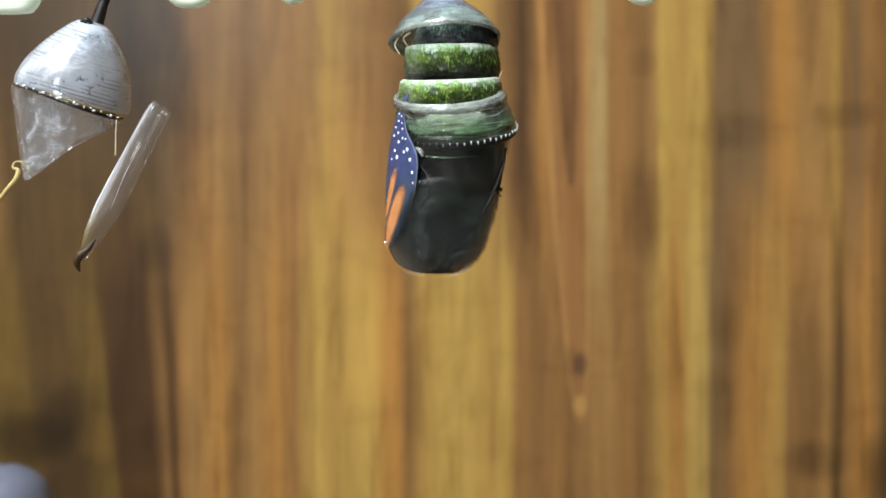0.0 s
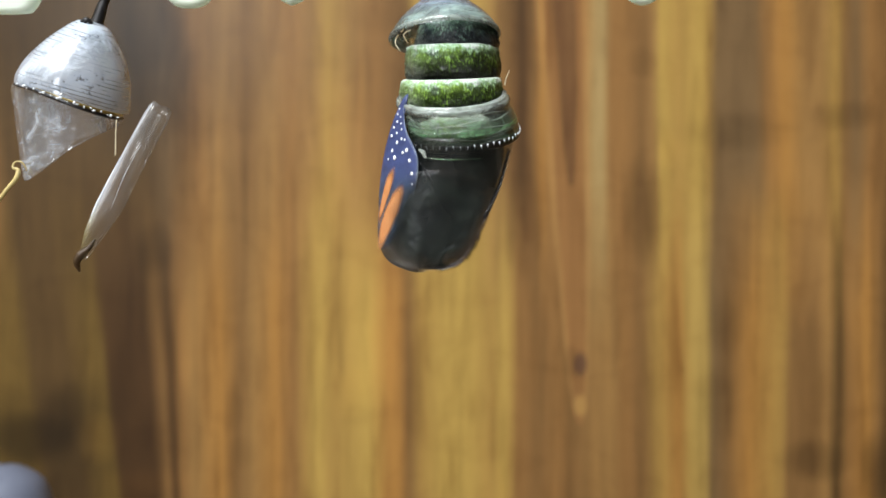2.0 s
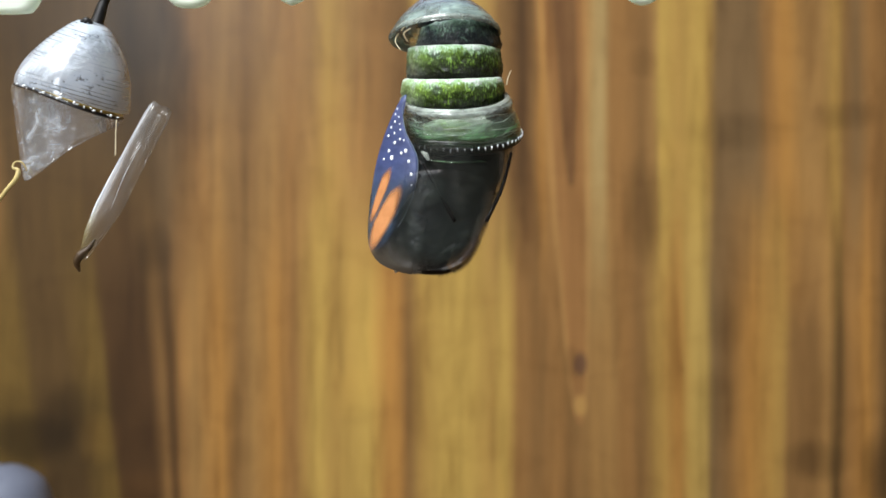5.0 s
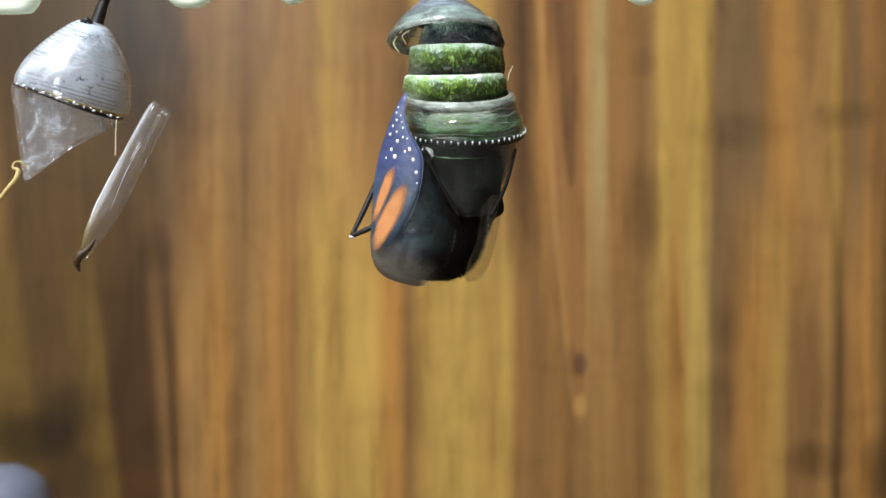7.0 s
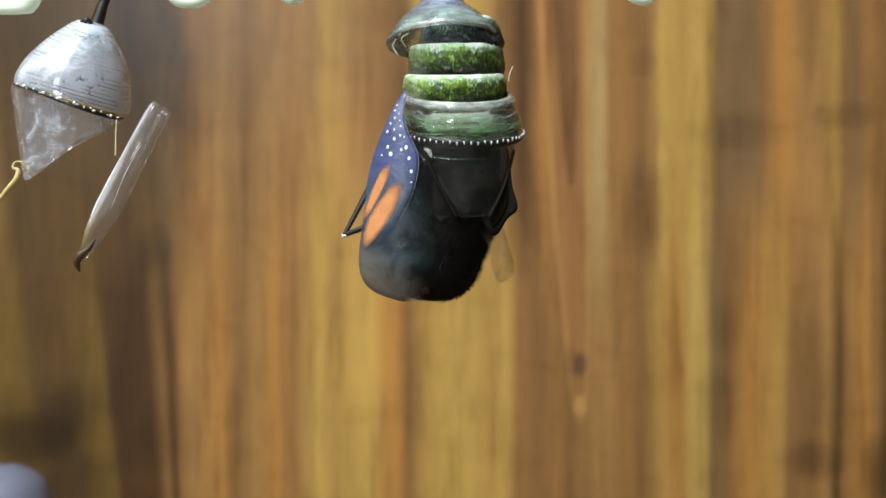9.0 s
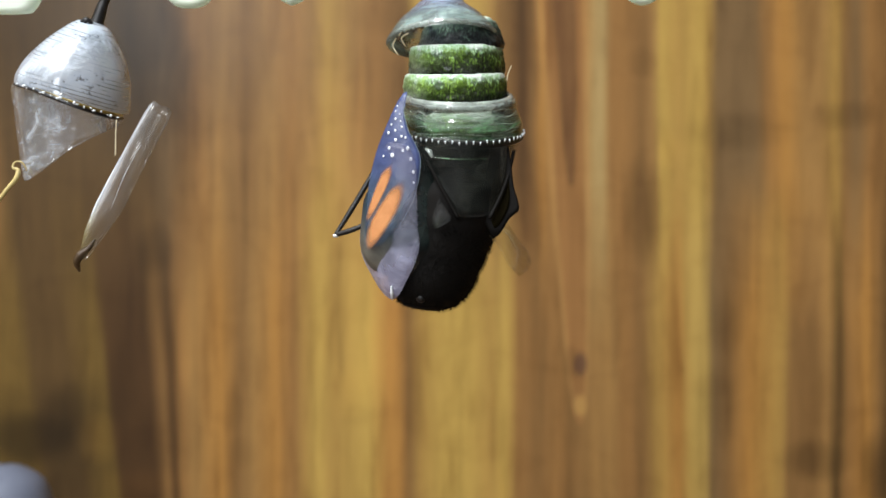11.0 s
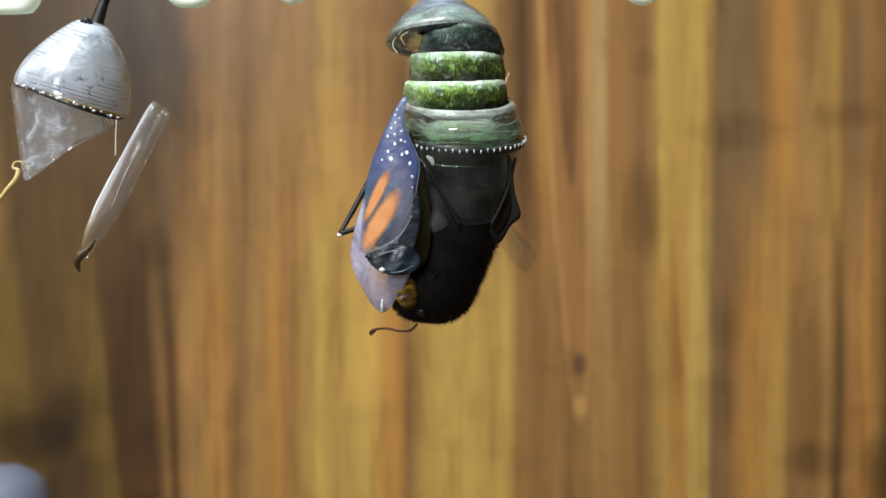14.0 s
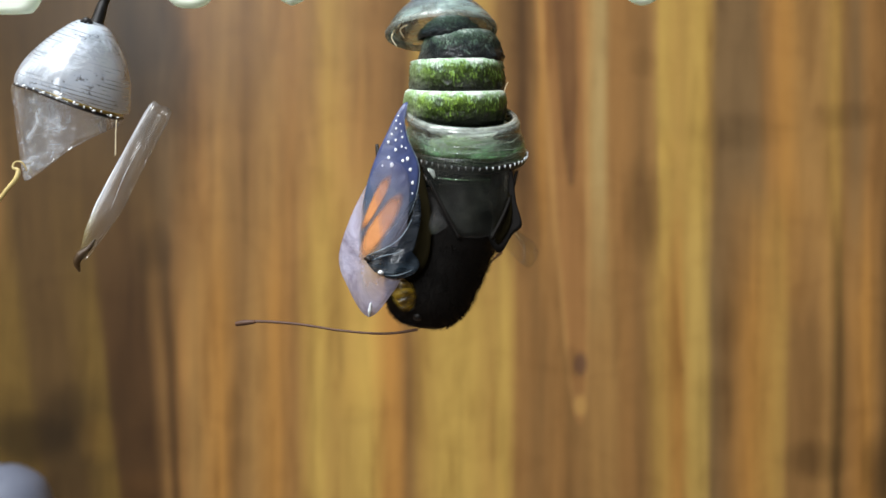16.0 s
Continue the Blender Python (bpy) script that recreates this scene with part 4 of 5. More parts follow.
TIP = [(0, -1, -64.9, 0, 30, 0, 13), (0.5, 1.1, -67.5, 0.4, 27.8, 0, 13), (1, 0.9, -65.3, 0.7, 25.5, 0, 13), (1.5, 0.6, -68.1, 1.1, 23.2, 0, 13), (2, 2, -66.5, 1.1, 21, 0, 13), (2.5, 1.8, -67.4, 1.2, 18.8, 0, 13), (3, 2.3, -68.2, 1.2, 16.5, 0, 13), (3.5, 3.6, -66.2, 1.2, 14.2, 0, 13), (4, 4.2, -70, 1.3, 12, 0, 13), (6.5, 2.9, -46.2, 2.5, 0, 0, 9), (7, 6.2, -42.9, -0.5, -2.8, 0, 6), (7.5, 5.9, -35.2, 2.5, -3.6, 0, 3), (8, 7.3, -31.2, -0.5, -4.4, 0, 0), (8.5, 8.9, -23.2, 2.8, -5.2, 0, 0), (9, 7.3, -15.5, 3, -6, 0, 0), (11.5, -0.8, -56.9, 1.5, 0, 0, 2), (12, 2.3, -44.8, 1.5, 2.7, 0, 3), (12.5, -4.1, -59.2, 1.5, 5.3, 0, 4), (13, 2.3, -61.7, 1.5, 8, 0, 11.3), (13.5, 2.2, -70, 2.2, 10, 0, 18.7), (14, -0.1, -91.1, 2.8, 12, 0, 26), (14.5, 4.2, -86, 3.5, 14, 0, 29.5), (15, -3.5, -102.1, 3.5, 16, 0, 33), (15.5, 1.7, -95.8, 3.5, 18, 0, 36.5), (16, 6, -96.2, 3.5, 20, 0, 40)]
RIGHT = [(0, -22, -27.9, 8, -60, 0, 70), (0.5, -21.5, -30.6, 7.7, -58.8, 0, 68.8), (1, -21, -26.1, 7.4, -57.5, 0, 67.5), (1.5, -20.5, -28.8, 7.1, -56.2, 0, 66.2), (2, -20, -25.2, 6.8, -55, 0, 65), (2.5, -19.5, -25.2, 6.5, -53.8, 0, 63.8), (3, -19, -25.2, 6.2, -52.5, 0, 62.5), (3.5, -18.5, -20.7, 5.8, -51.2, 0, 61.2), (4, -18, -25.2, 5.5, -50, 0, 60), (6.5, -10, -18, 4, -30, 0, 35), (7, -8, -27.9, 3.2, -26, 0, 27.5), (7.5, -6, -13.5, 2.4, -22, 0, 20), (8, -4, -22.5, 1.6, -18, 0, 12.5), (8.5, -2, -13.5, 0.8, -14, 0, 5), (9, 0, -28.8, 0, -10, 0, 0), (11.5, 0.7, -27.9, -0.4, -6.4, 0, 0), (12, 0.9, -5.4, -0.4, -5.7, 0, 0), (12.5, 1, -22.5, -0.5, -5, 0, 0), (13, 1.1, -8.1, -0.6, -4.3, 0, 0), (13.5, 1.3, -2.7, -0.6, -3.6, 0, 0), (14, 1.4, -16.2, -0.7, -2.9, 0, 0), (14.5, 1.6, -2.7, -0.8, -2.1, 0, 0), (15, 1.7, -20.7, -0.9, -1.4, 0, 0), (15.5, 1.9, -5.4, -0.9, -0.7, 0, 0), (16, 2, 0, -1, -0, 0, 0)]
FRONT = [(0, 0, 0, 0, 0, 0, 0), (0.5, -3.2, -2.7, 1.3, 0, 0, 0), (1, -6.3, -5.3, 2.7, 0, 0, 0), (1.5, -9.5, -8, 4, 0, 0, 0), (2, -10, -5.5, 4, 0, 0, 0), (2.5, -10.5, -3, 4, 0, 0, 0), (3, -11, -0.5, 4, 0, 0, 0), (3.5, -11.5, 2, 4, 0, 0, 0), (4, -12, -4, 4, 0, 0, 0), (5, -9, -8, 3, 0, 0, 6), (6.5, -6, -80, 2, 0, 0, 34), (16, -4, -90, 2, 0, 0, 44)]
FLAP = [(0, 0, 0, 0, 0, 0, 0), (0.5, -3.2, -2.7, 1.3, 0, 0, 0), (1, -6.3, -5.3, 2.7, 0, 0, 0), (1.5, -9.5, -8, 4, 0, 0, 0), (2, -10, -5.5, 4, 0, 0, 0), (2.5, -10.5, -3, 4, 0, 0, 0), (3, -11, -0.5, 4, 0, 0, 0), (3.5, -11.5, 2, 4, 0, 0, 0), (4, -12, -4, 4, 0, 0, 0), (6.5, 10, 4, -8, 0, 0, 8), (7, 12, 4, -10, 2, 0, 10), (7.5, 13, 10, -14, 4, 0, 8), (8, 14, 8, -20, 6, 0, 12), (8.5, 15, 1, -28, 8, 0, 16), (9, 16, -6, -42, 10, 0, 20), (11.5, 18, -14, -62, 11.4, 0, 23.6), (12, 17.7, -14.4, -63.3, 11.7, 0, 24.3), (12.5, 17.3, -14.9, -64.7, 12, 0, 25), (13, 17, -15.3, -66, 12.3, 0, 25.7), (13.5, 16.7, -15.8, -67.3, 12.6, 0, 26.4), (14, 16.3, -16.2, -68.7, 12.9, 0, 27.1), (14.5, 16, -16.7, -70, 13.1, 0, 27.9), (15, 15.7, -17.1, -71.3, 13.4, 0, 28.6), (15.5, 15.3, -17.6, -72.7, 13.7, 0, 29.3), (16, 15, -18, -74, 14, 0, 30)]
FOLD = [(0, 46, -120, 0, 0, 0, 60), (0.5, 45.8, -118, 0, 0, 0, 59.2), (1, 45.5, -117, 0, 0, 0, 58.3), (1.5, 45.3, -115, 0, 0, 0, 57.5), (2, 45.1, -113, 0, 0, 0, 56.7), (2.5, 44.9, -112, 0, 0, 0, 55.8), (3, 44.6, -110, 0, 0, 0, 55), (3.5, 44.4, -108, 0, 0, 0, 54.2), (4, 44.2, -107, 0, 0, 0, 53.3), (6.5, 43, -98.3, 0, 0, 0, 49.2), (7, 42.8, -96.7, 0, 0, 0, 48.3), (7.5, 42.6, -95, 0, 0, 0, 47.5), (8, 42.4, -93.3, 0, 0, 0, 46.7), (8.5, 42.1, -91.7, 0, 0, 0, 45.8), (9, 41.9, -90, 0, 0, 0, 45), (11.5, 40.8, -54.3, 0, 0, 0, 40.8), (12, 40.5, -47.1, 0, 0, 0, 40), (12.5, 40.3, -40, 0, 0, 0, 28.2), (13, 40.1, -29.6, 0, 0, 0, 16.5), (13.5, 18, -19.2, 0, 0, 0, 4.7), (14, -4.2, -19.5, 0, 0, 0, 0), (14.5, -4.6, -27, 0, 0, 0, 0), (15, -5.1, -10, 0, 0, 0, 0), (15.5, -5.5, -12, 0, 0, 0, 0), (16, -6, -14, 0, 0, 0, 0)]
PALE = [(0, 10, -50, 0, 0, 0, 60), (0.5, 9.9, -49.2, 0, 0, 0, 58.8), (1, 9.8, -48.5, 0, 0, 0, 57.5), (1.5, 9.7, -47.7, 0, 0, 0, 56.2), (2, 9.6, -46.9, 0, 0, 0, 55), (2.5, 9.4, -46.2, 0, 0, 0, 53.8), (3, 9.3, -45.4, 0, 0, 0, 52.5), (3.5, 9.2, -44.6, 0, 0, 0, 51.2), (4, 9.1, -43.8, 0, 0, 0, 50), (6.5, 8.6, -40, 0, 0, 0, 43.8), (7, 8.4, -36, 0, 0, 0, 42.5), (7.5, 8.3, -32, 0, 0, 0, 41.2), (8, 8.2, -28, 0, 0, 0, 40), (8.5, 8.1, -24, 0, 0, 0, 34.3), (9, 8, -20, 0, 0, 0, 28.6), (11.5, -0.3, -8.3, 0, 0, 0, 0), (12, -2, -6, 0, 0, 0, 0), (12.5, -2.2, -5.2, 0, 0, 0, 0), (13, -2.5, -4.5, 0, 0, 0, 0), (13.5, -2.8, -3.8, 0, 0, 0, 0), (14, -3, -3, 0, 0, 0, 0), (14.5, -3.2, -2.2, 0, 0, 0, 0), (15, -3.5, -1.5, 0, 0, 0, 0), (15.5, -3.8, -0.8, 0, 0, 0, 0), (16, -4, 0, 0, 0, 0, 0)]
LEG = [(0, 20, 0, -21.7, 0, 0), (0.5, 20, 0.3, -22.1, 0, 0), (1, 20, 0.6, -22.5, 0, 0), (1.5, 20, 0.8, -22.9, 0, 0), (2, 20, 1.1, -23.4, 0, 0), (2.5, 20, 1.4, -23.8, 0, 0), (3, 20, 1.7, -24.2, 0, 0), (3.5, 20, 1.9, -24.6, 0, 0), (4, 20, 2.2, -25, 0, 0), (6.5, 8, 3.6, -8.7, 0, 0), (7, 6.4, 3.9, -4.4, 0, 0), (7.5, 4.8, 4.2, -4.4, 0, 0), (8, 3.2, 4.4, 1.1, 0, 0), (8.5, 1.6, 4.7, 0.5, 0, 0), (9, 0, 5, -2, 0, 0), (11.5, -6, 12, 2.8, 0, 0), (12, -5.8, 12.8, 3.1, 0, 0), (12.5, -5.6, 2.7, -0.7, 0, 0), (13, -5.3, 21.5, 4.2, 0, 0), (13.5, -5.1, 4.3, -2.6, 0, 0), (14, -4.9, 5.2, -0.7, 0, 0), (14.5, -4.7, -12, -4.5, 0, 0), (15, -5, -14, -4, 0, 0), (15.2, -14, -4, -34, 0, 0), (15.4, -8, -40, -6, 0, 0), (15.6, -8, -44, -2, 0, 0), (15.7, -8, -6, -12, 0, 0), (15.8, -12, -8, -24, 0, 0), (16, -18, -8, -34, 0, 0)]
ANT_L = [(0, 30, -140, 88, 0, 0, 40), (8, 30, -115, 88, 0, 0, 40), (13, 20, -55, 88, 0, 0, 40), (13.6, 10, -35, 88, 0, 0, 40), (13.8, 0, -6, 40, 50, 0, 20), (14, -12, -3, -21.2, 71.8, 0, 0), (14.2, 3, -2, -20.3, 14.5, 0, 0), (14.3, 0, 0, -15.8, 13, 0, 0), (14.4, -5, 0, 10.8, 11, 0, 0), (14.5, -25, -21, 22.8, 14.4, 0, 0), (14.6, -20, -15, 10.7, 0, 0, 0), (14.8, -5, 5, -13.9, 25.6, 0, 0), (15, 18, 37, -28.9, 15.9, 0, 0), (15.1, 15, 25, -16, 18.6, 0, 0), (15.2, 5, 15, -6.9, 0, 0, 0), (15.4, 0, 17, 8.4, 25.9, 0, 0), (15.5, 13, 17, -2.2, 22.1, 0, 0), (15.6, 0, 17, 2.4, 20.2, 0, 0), (15.8, -10, 5, 5.6, 0, 0, 0), (15.9, -10, 4, 6.6, 0, 0, 0), (16, -10, 6, 0.9, 12.5, 0, 0)]
ANT_R = [(0, 40, -140, -92, 0, 0), (8, 40, -115, -92, 0, 0), (14.5, 30, -40, -92, 0, 0), (15, 50, 0, -80, -60, 0), (15.5, 40, 8, -56, -58, 0), (16, 40, 10, -50, -58, 0)]
FORE = [(0, 60, -140, 0, 60, 0, 70), (14.5, 40, -60, 0, 60, 0, 60), (14.8, -10, 10, 40, 0, 0, 0), (15, 0, 0, 0, 0, 0, 0), (15.2, 0, 4, 0, 10, 0, 0), (15.4, 34, -20, 0, 50, 0, 60), (16, 40, -30, 0, 60, 0, 60)]
HAIR = [(0, -16, 4, 0, 0, 0), (0.5, -12, -5, 0, 0, 0), (1, -8, 2, 0, 0, 0), (1.5, -4, -5, 0, 0, 0), (2, -3.5, 4, 0, 0, 0), (2.5, -2.9, -2, 0, 0, 0), (3, -2.4, 2, 0, 0, 0), (3.5, -1.8, 2, 0, 0, 0), (4, -1.3, 2, 0, 0, 0), (6.5, 1.5, 5, 0, 0, 0), (7, 2, -4, 0, 0, 0), (7.5, 3, 9, 0, 0, 0), (8, 4, -1, 0, 0, 0), (8.5, 3.4, 12, 0, 0, 0), (9, 2.8, -4, 0, 0, 0), (11.5, -0.4, -5, 0, 0, 0), (12, -1, 18, 0, 0, 0), (12.5, -1.6, 1, 0, 0, 0), (13, -2.2, 19, 0, 0, 0), (13.5, -2.9, 21, 0, 0, 0), (14, -3.5, 7, 0, 0, 0), (14.5, -4.1, 22, 0, 0, 0), (15, -4.8, 4, 0, 0, 0), (15.5, -5.4, 25, 0, 0, 0), (16, -6, 24, 0, 0, 0)]
INNER = [(0, 40, -60, 0, 0, 0, 70), (0.5, 39.4, -58.3, 0, 0, 0, 69.4), (1, 38.9, -56.7, 0, 0, 0, 68.8), (1.5, 38.3, -55, 0, 0, 0, 68.1), (2, 37.8, -53.3, 0, 0, 0, 67.5), (2.5, 37.2, -51.7, 0, 0, 0, 66.9), (3, 36.7, -50, 0, 0, 0, 66.2), (3.5, 36.1, -48.3, 0, 0, 0, 65.6), (4, 35.6, -46.7, 0, 0, 0, 65), (6.5, 32.8, -38.3, 0, 0, 0, 61.9), (7, 32.2, -36.7, 0, 0, 0, 61.2), (7.5, 31.7, -35, 0, 0, 0, 60.6), (8, 31.1, -33.3, 0, 0, 0, 60), (8.5, 30.6, -31.7, 0, 0, 0, 52.3), (9, 30, -30, 0, 0, 0, 44.6), (11.5, 5, -11.7, 0, 0, 0, 22), (12, 0, -8, 0, 0, 0, 7), (12.5, 0, -7, 0, 0, 0, -0.2), (13, 0, -6, 0, 0, 0, -5.1), (13.5, 0, -5, 0, 0, 0, -11.8), (14, 0, -4, 0, 0, 0, -16.7), (14.5, 0, -3, 0, 0, 0, -17.6), (15, 0, -2, 0, 0, 0, -18.4), (15.5, 0, -1, 0, 0, 0, -19.1), (16, 0, 0, 0, 0, 0, -20)]
PLATE_EDGE_SHADE = [(0, -1, 0.5, -1.5, -0, 0, 16), (0.5, 2, -1, -1.2, -0, 0, 15.4), (1, 2, 3, -1.4, -0.2, 0, 14.9), (1.5, 2, 0.5, -1.3, -0, 0, 14.3), (2, 4, 4, -1.4, -0.2, 0, 13.7), (2.5, 3, 5.5, -1.1, 0.2, 0, 13.1), (3, 5, 2.5, -1.8, -0.5, 0, 12.6), (3.5, 5.5, 11, -0.9, -0.1, 0, 12), (4, 8, 3.5, -1.5, -0.7, 0, 10), (6.5, 7.5, 17, -0.2, -1.1, 0, 0), (7, 13.5, 2, -1.2, -2, 0, 0), (7.5, 12.5, 20.5, -0.6, -1.7, 0, 0), (8, 16.5, 6.5, -1.6, -2.4, 0, 0), (8.5, 13.5, 20.5, -0.6, -2, 0, 0), (9, 11, 3.5, -0.6, -2.3, 0, 0), (11.5, 11.5, 3.5, -0.8, -2.9, 0, 0), (12, 13.5, 29, -0.7, -2.5, 0, 0), (12.5, 9, 11, -0.5, -3.3, 0, 0), (13, 16, 23.5, -1.4, -2.1, 0, 0), (13.5, 15.5, 35, 0, -2.2, 0, 0), (14, 14, 16, -1, -2.5, 0, 0), (14.5, 17, 33.5, -0.4, -2, 0, 0), (15, 8.5, 13.5, -0.4, -3.4, 0, 0), (15.5, 13.5, 27.5, -1.1, -2.5, 0, 0), (16, 17.5, 38.5, 0.1, -1.9, 0, 0)]
CURL = [(0, 60, -60, 0, 0, 0, 90), (0.5, 59.4, -58.1, -0.6, 0, 0, 89.4), (1, 58.8, -56.2, -1.2, 0, 0, 88.8), (1.5, 58.1, -54.4, -1.8, 0, 0, 88.1), (2, 57.5, -52.5, -2.4, 0, 0, 87.5), (2.5, 56.9, -50.6, -3, 0, 0, 86.9), (3, 56.2, -48.8, -3.7, 0, 0, 86.2), (3.5, 55.6, -46.9, -4.3, 0, 0, 85.6), (4, 55, -45, -4.9, 0, 0, 85), (6.5, 51.9, -35.6, -7.9, 0, 0, 81.9), (7, 51.2, -33.8, -8.5, 0, 0, 81.2), (7.5, 50.6, -31.9, -9.1, 0, 0, 80.6), (8, 50, -30, -9.7, 0, 0, 80), (8.5, 40, -25, -10.3, 0, 0, 70), (9, 30, -20, -11, 0, 0, 80), (11.5, 16, -8, -14, 0, 0, 70), (12, 12.7, -6, -11.3, 0, 0, 66), (12.5, 9.3, -4, -8.7, 0, 0, 56), (13, 6, -2, -6, 0, 0, 34), (13.5, 4, -2.7, -4, 0, 0, 8), (14, 2, -3.3, -2, 0, 0, -6), (14.5, 0, -4, 0, 0, 0, -6), (15, 0, -2, 0, 0, 0, -6), (15.5, 0, 0, 0, 0, 0, -6), (16, 0, 2, 0, 0, 0, -6)]

shell = tagged(new("chrysalis"), "splitting clear chrysalis skin with a beaded girdle hanging from the rail", "chrysalis")
shell.location = at(*HANG)
insect = tagged(new("butterfly"), "dark butterfly with crumpled orange, blue-black wings coming out of its chrysalis", "butterfly")
insect.location = at(*HANG)

part("stalk", tube([(786, -70, 0), (786, -30, 0), (787, 6, 0)], HANG, [26, 28, 34], 20), M["stub"], shell, "pale lilac stalk")
cap = hung(shell, part("cap", turned([(24, -16), (36, -1), (52, 14), (72, 32), (89, 52), (97, 68)], (787, 68), wobble=0.02), M["cap"], shell, "clear domed cap with a rolled rim"),
           (787, 68), 0, CAP)
thicken(cap, 3)
rim = part("rim", turned([(94, 62), (99, 64), (100, 69), (97, 73), (93, 71), (93, 65), (94, 62)], (787, 68), wobble=0.02), M["rim"], cap)
for a, b, c in (((728, 66, -40), (716, 78, -52), (722, 92, -48)), ((742, 54, -60), (726, 62, -64), (712, 76, -60)), ((706, 70, -30), (700, 84, -30), (708, 100, -28))):
    part("filament", tube([a, b, c], (787, 68), [1.3, 1.0, 0.8], 5), M["fibre"], cap)

def fur(form, centre, lean, count, low, high, short=4.0, long=9.0, thick=0.7):
    """Short hairs standing on a turned form."""
    rng = random.Random(5)
    rs, vs = [q[0] for q in form], [q[1] for q in form]
    bm = bmesh.new()
    for _ in range(count):
        v = rng.uniform(low, high)
        r, a = float(np.interp(v, vs, rs)) * 0.99, rng.uniform(0.95 * math.pi, 2.05 * math.pi)
        slope = (float(np.interp(v + 4, vs, rs)) - float(np.interp(v - 4, vs, rs))) / 8
        out = Vector((math.cos(a), math.sin(a) * 0.95, slope)).normalized()
        foot = Vector((r * math.cos(a) + lean * (v - centre[1]), r * math.sin(a) * 0.95, centre[1] - v))
        tip = foot + (out + Vector((rng.uniform(-0.6, 0.6), rng.uniform(-0.6, 0.6), rng.uniform(-1.0, 0.2)))).normalized() * rng.uniform(short, long)
        side = out.cross(Vector((rng.uniform(-1, 1), rng.uniform(-1, 1), 0.3))).normalized() * thick
        other = out.cross(side).normalized() * thick
        ring = [bm.verts.new((foot + side) * U), bm.verts.new((foot - side * 0.5 + other) * U), bm.verts.new((foot - side * 0.5 - other) * U)]
        top = bm.verts.new(tip * U)
        for i in range(3):
            bm.faces.new((ring[i], ring[(i + 1) % 3], top))
    return bm


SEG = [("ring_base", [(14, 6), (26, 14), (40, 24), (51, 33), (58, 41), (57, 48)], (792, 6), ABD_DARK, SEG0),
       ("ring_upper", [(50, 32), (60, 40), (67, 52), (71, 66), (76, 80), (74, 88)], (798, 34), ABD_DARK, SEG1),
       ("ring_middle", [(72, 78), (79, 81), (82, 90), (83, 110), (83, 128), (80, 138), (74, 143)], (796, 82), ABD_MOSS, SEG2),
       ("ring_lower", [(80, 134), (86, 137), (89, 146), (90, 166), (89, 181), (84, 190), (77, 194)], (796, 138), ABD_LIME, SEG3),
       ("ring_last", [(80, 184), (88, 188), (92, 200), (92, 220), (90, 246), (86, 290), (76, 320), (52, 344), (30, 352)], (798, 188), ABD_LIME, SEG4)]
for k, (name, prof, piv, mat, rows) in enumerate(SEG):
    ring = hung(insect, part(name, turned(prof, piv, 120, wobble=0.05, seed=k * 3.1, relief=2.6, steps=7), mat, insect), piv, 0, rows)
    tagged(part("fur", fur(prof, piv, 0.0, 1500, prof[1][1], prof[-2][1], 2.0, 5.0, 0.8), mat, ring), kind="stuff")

# collar with its beaded girdle
GP = (808, 232)
collar = hung(shell, part("collar", turned([(88, 174), (95, 176), (99, 184), (97, 196), (101, 208), (104, 222), (103, 232), (106, 243)], GP, lean=0.16, wobble=0.02), M["collar"], shell,
                          "clear greenish collar"), GP, 0, COLLAR)
thicken(collar, 3)
part("collar_lip", turned([(91, 174), (95, 172), (98, 176), (97.5, 181), (92, 178)], GP, lean=0.16, wobble=0.03), M["rim"], collar)
part("girdle", turned([(103, 235), (107, 237), (108, 242), (107, 248), (103, 251)], GP, wobble=0.01), M["limb"], collar, "black girdle line")
WRINKLES = [(184, 98.0, 205, 240), (186, 98.5, 240, 300), (190, 99.5, 255, 330), (195, 100.5, 200, 232), (199, 101.5, 268, 345), (205, 102.5, 190, 300), (212, 104, 235, 345), (216, 104.5, 215, 262),
            (219, 105, 190, 232), (223, 105, 280, 350), (227, 105.5, 215, 335), (232, 106, 195, 270), (236, 106.5, 250, 340)]
# their white also stands for the glints along the wrinkles
for i, (v, r, a0, a1) in enumerate(WRINKLES):
    arc = []
    for k in range(9):
        a = radians(a0 + (a1 - a0) * k / 8)
        arc.append((GP[0] + r * math.cos(a) + 0.16 * (v - GP[1]), v + 2.5 * math.sin(k * 1.3 + i * 2), r * math.sin(a)))
    part("wrinkle", tube(arc, GP, [0.2, 0.6, 0.3, 0.7, 0.4, 0.2], 6), M["rim"], collar)
spike = None
for i in range(32):
    a = math.pi + math.pi * 1.06 * (i - 1) / 30
    p = Vector((108.5 * math.cos(a), 108.5 * math.sin(a), -7.5 + 1.2 * math.sin(i * 2.3))) * U
    if spike is None:
        bm = bmesh.new()
        bmesh.ops.create_cone(bm, segments=8, radius1=0.7 * U, radius2=1.5 * U, depth=6 * U, cap_ends=True)
        spike = part("bead", bm, M["bead"], collar)
        o = spike
    else:
        o = new("bead", spike.data)
        o.parent = collar
    o.location = p
    o.rotation_euler = (0, radians(8 * math.sin(i * 1.7)), 0)
plate_bulge = lambda u, v: -math.sqrt(max(103 ** 2 - (u - 804) ** 2, 500)) + (v - 250) * 0.08
plate = part("plate", panel([(708, 238), (760, 248), (820, 250), (880, 242), (904, 228), (898, 272), (880, 320), (862, 360), (846, 378), (815, 384), (790, 378), (764, 340), (736, 290)], GP,
                            plate_bulge, 1), M["plate"], shell, "smoky clear plate below the girdle")
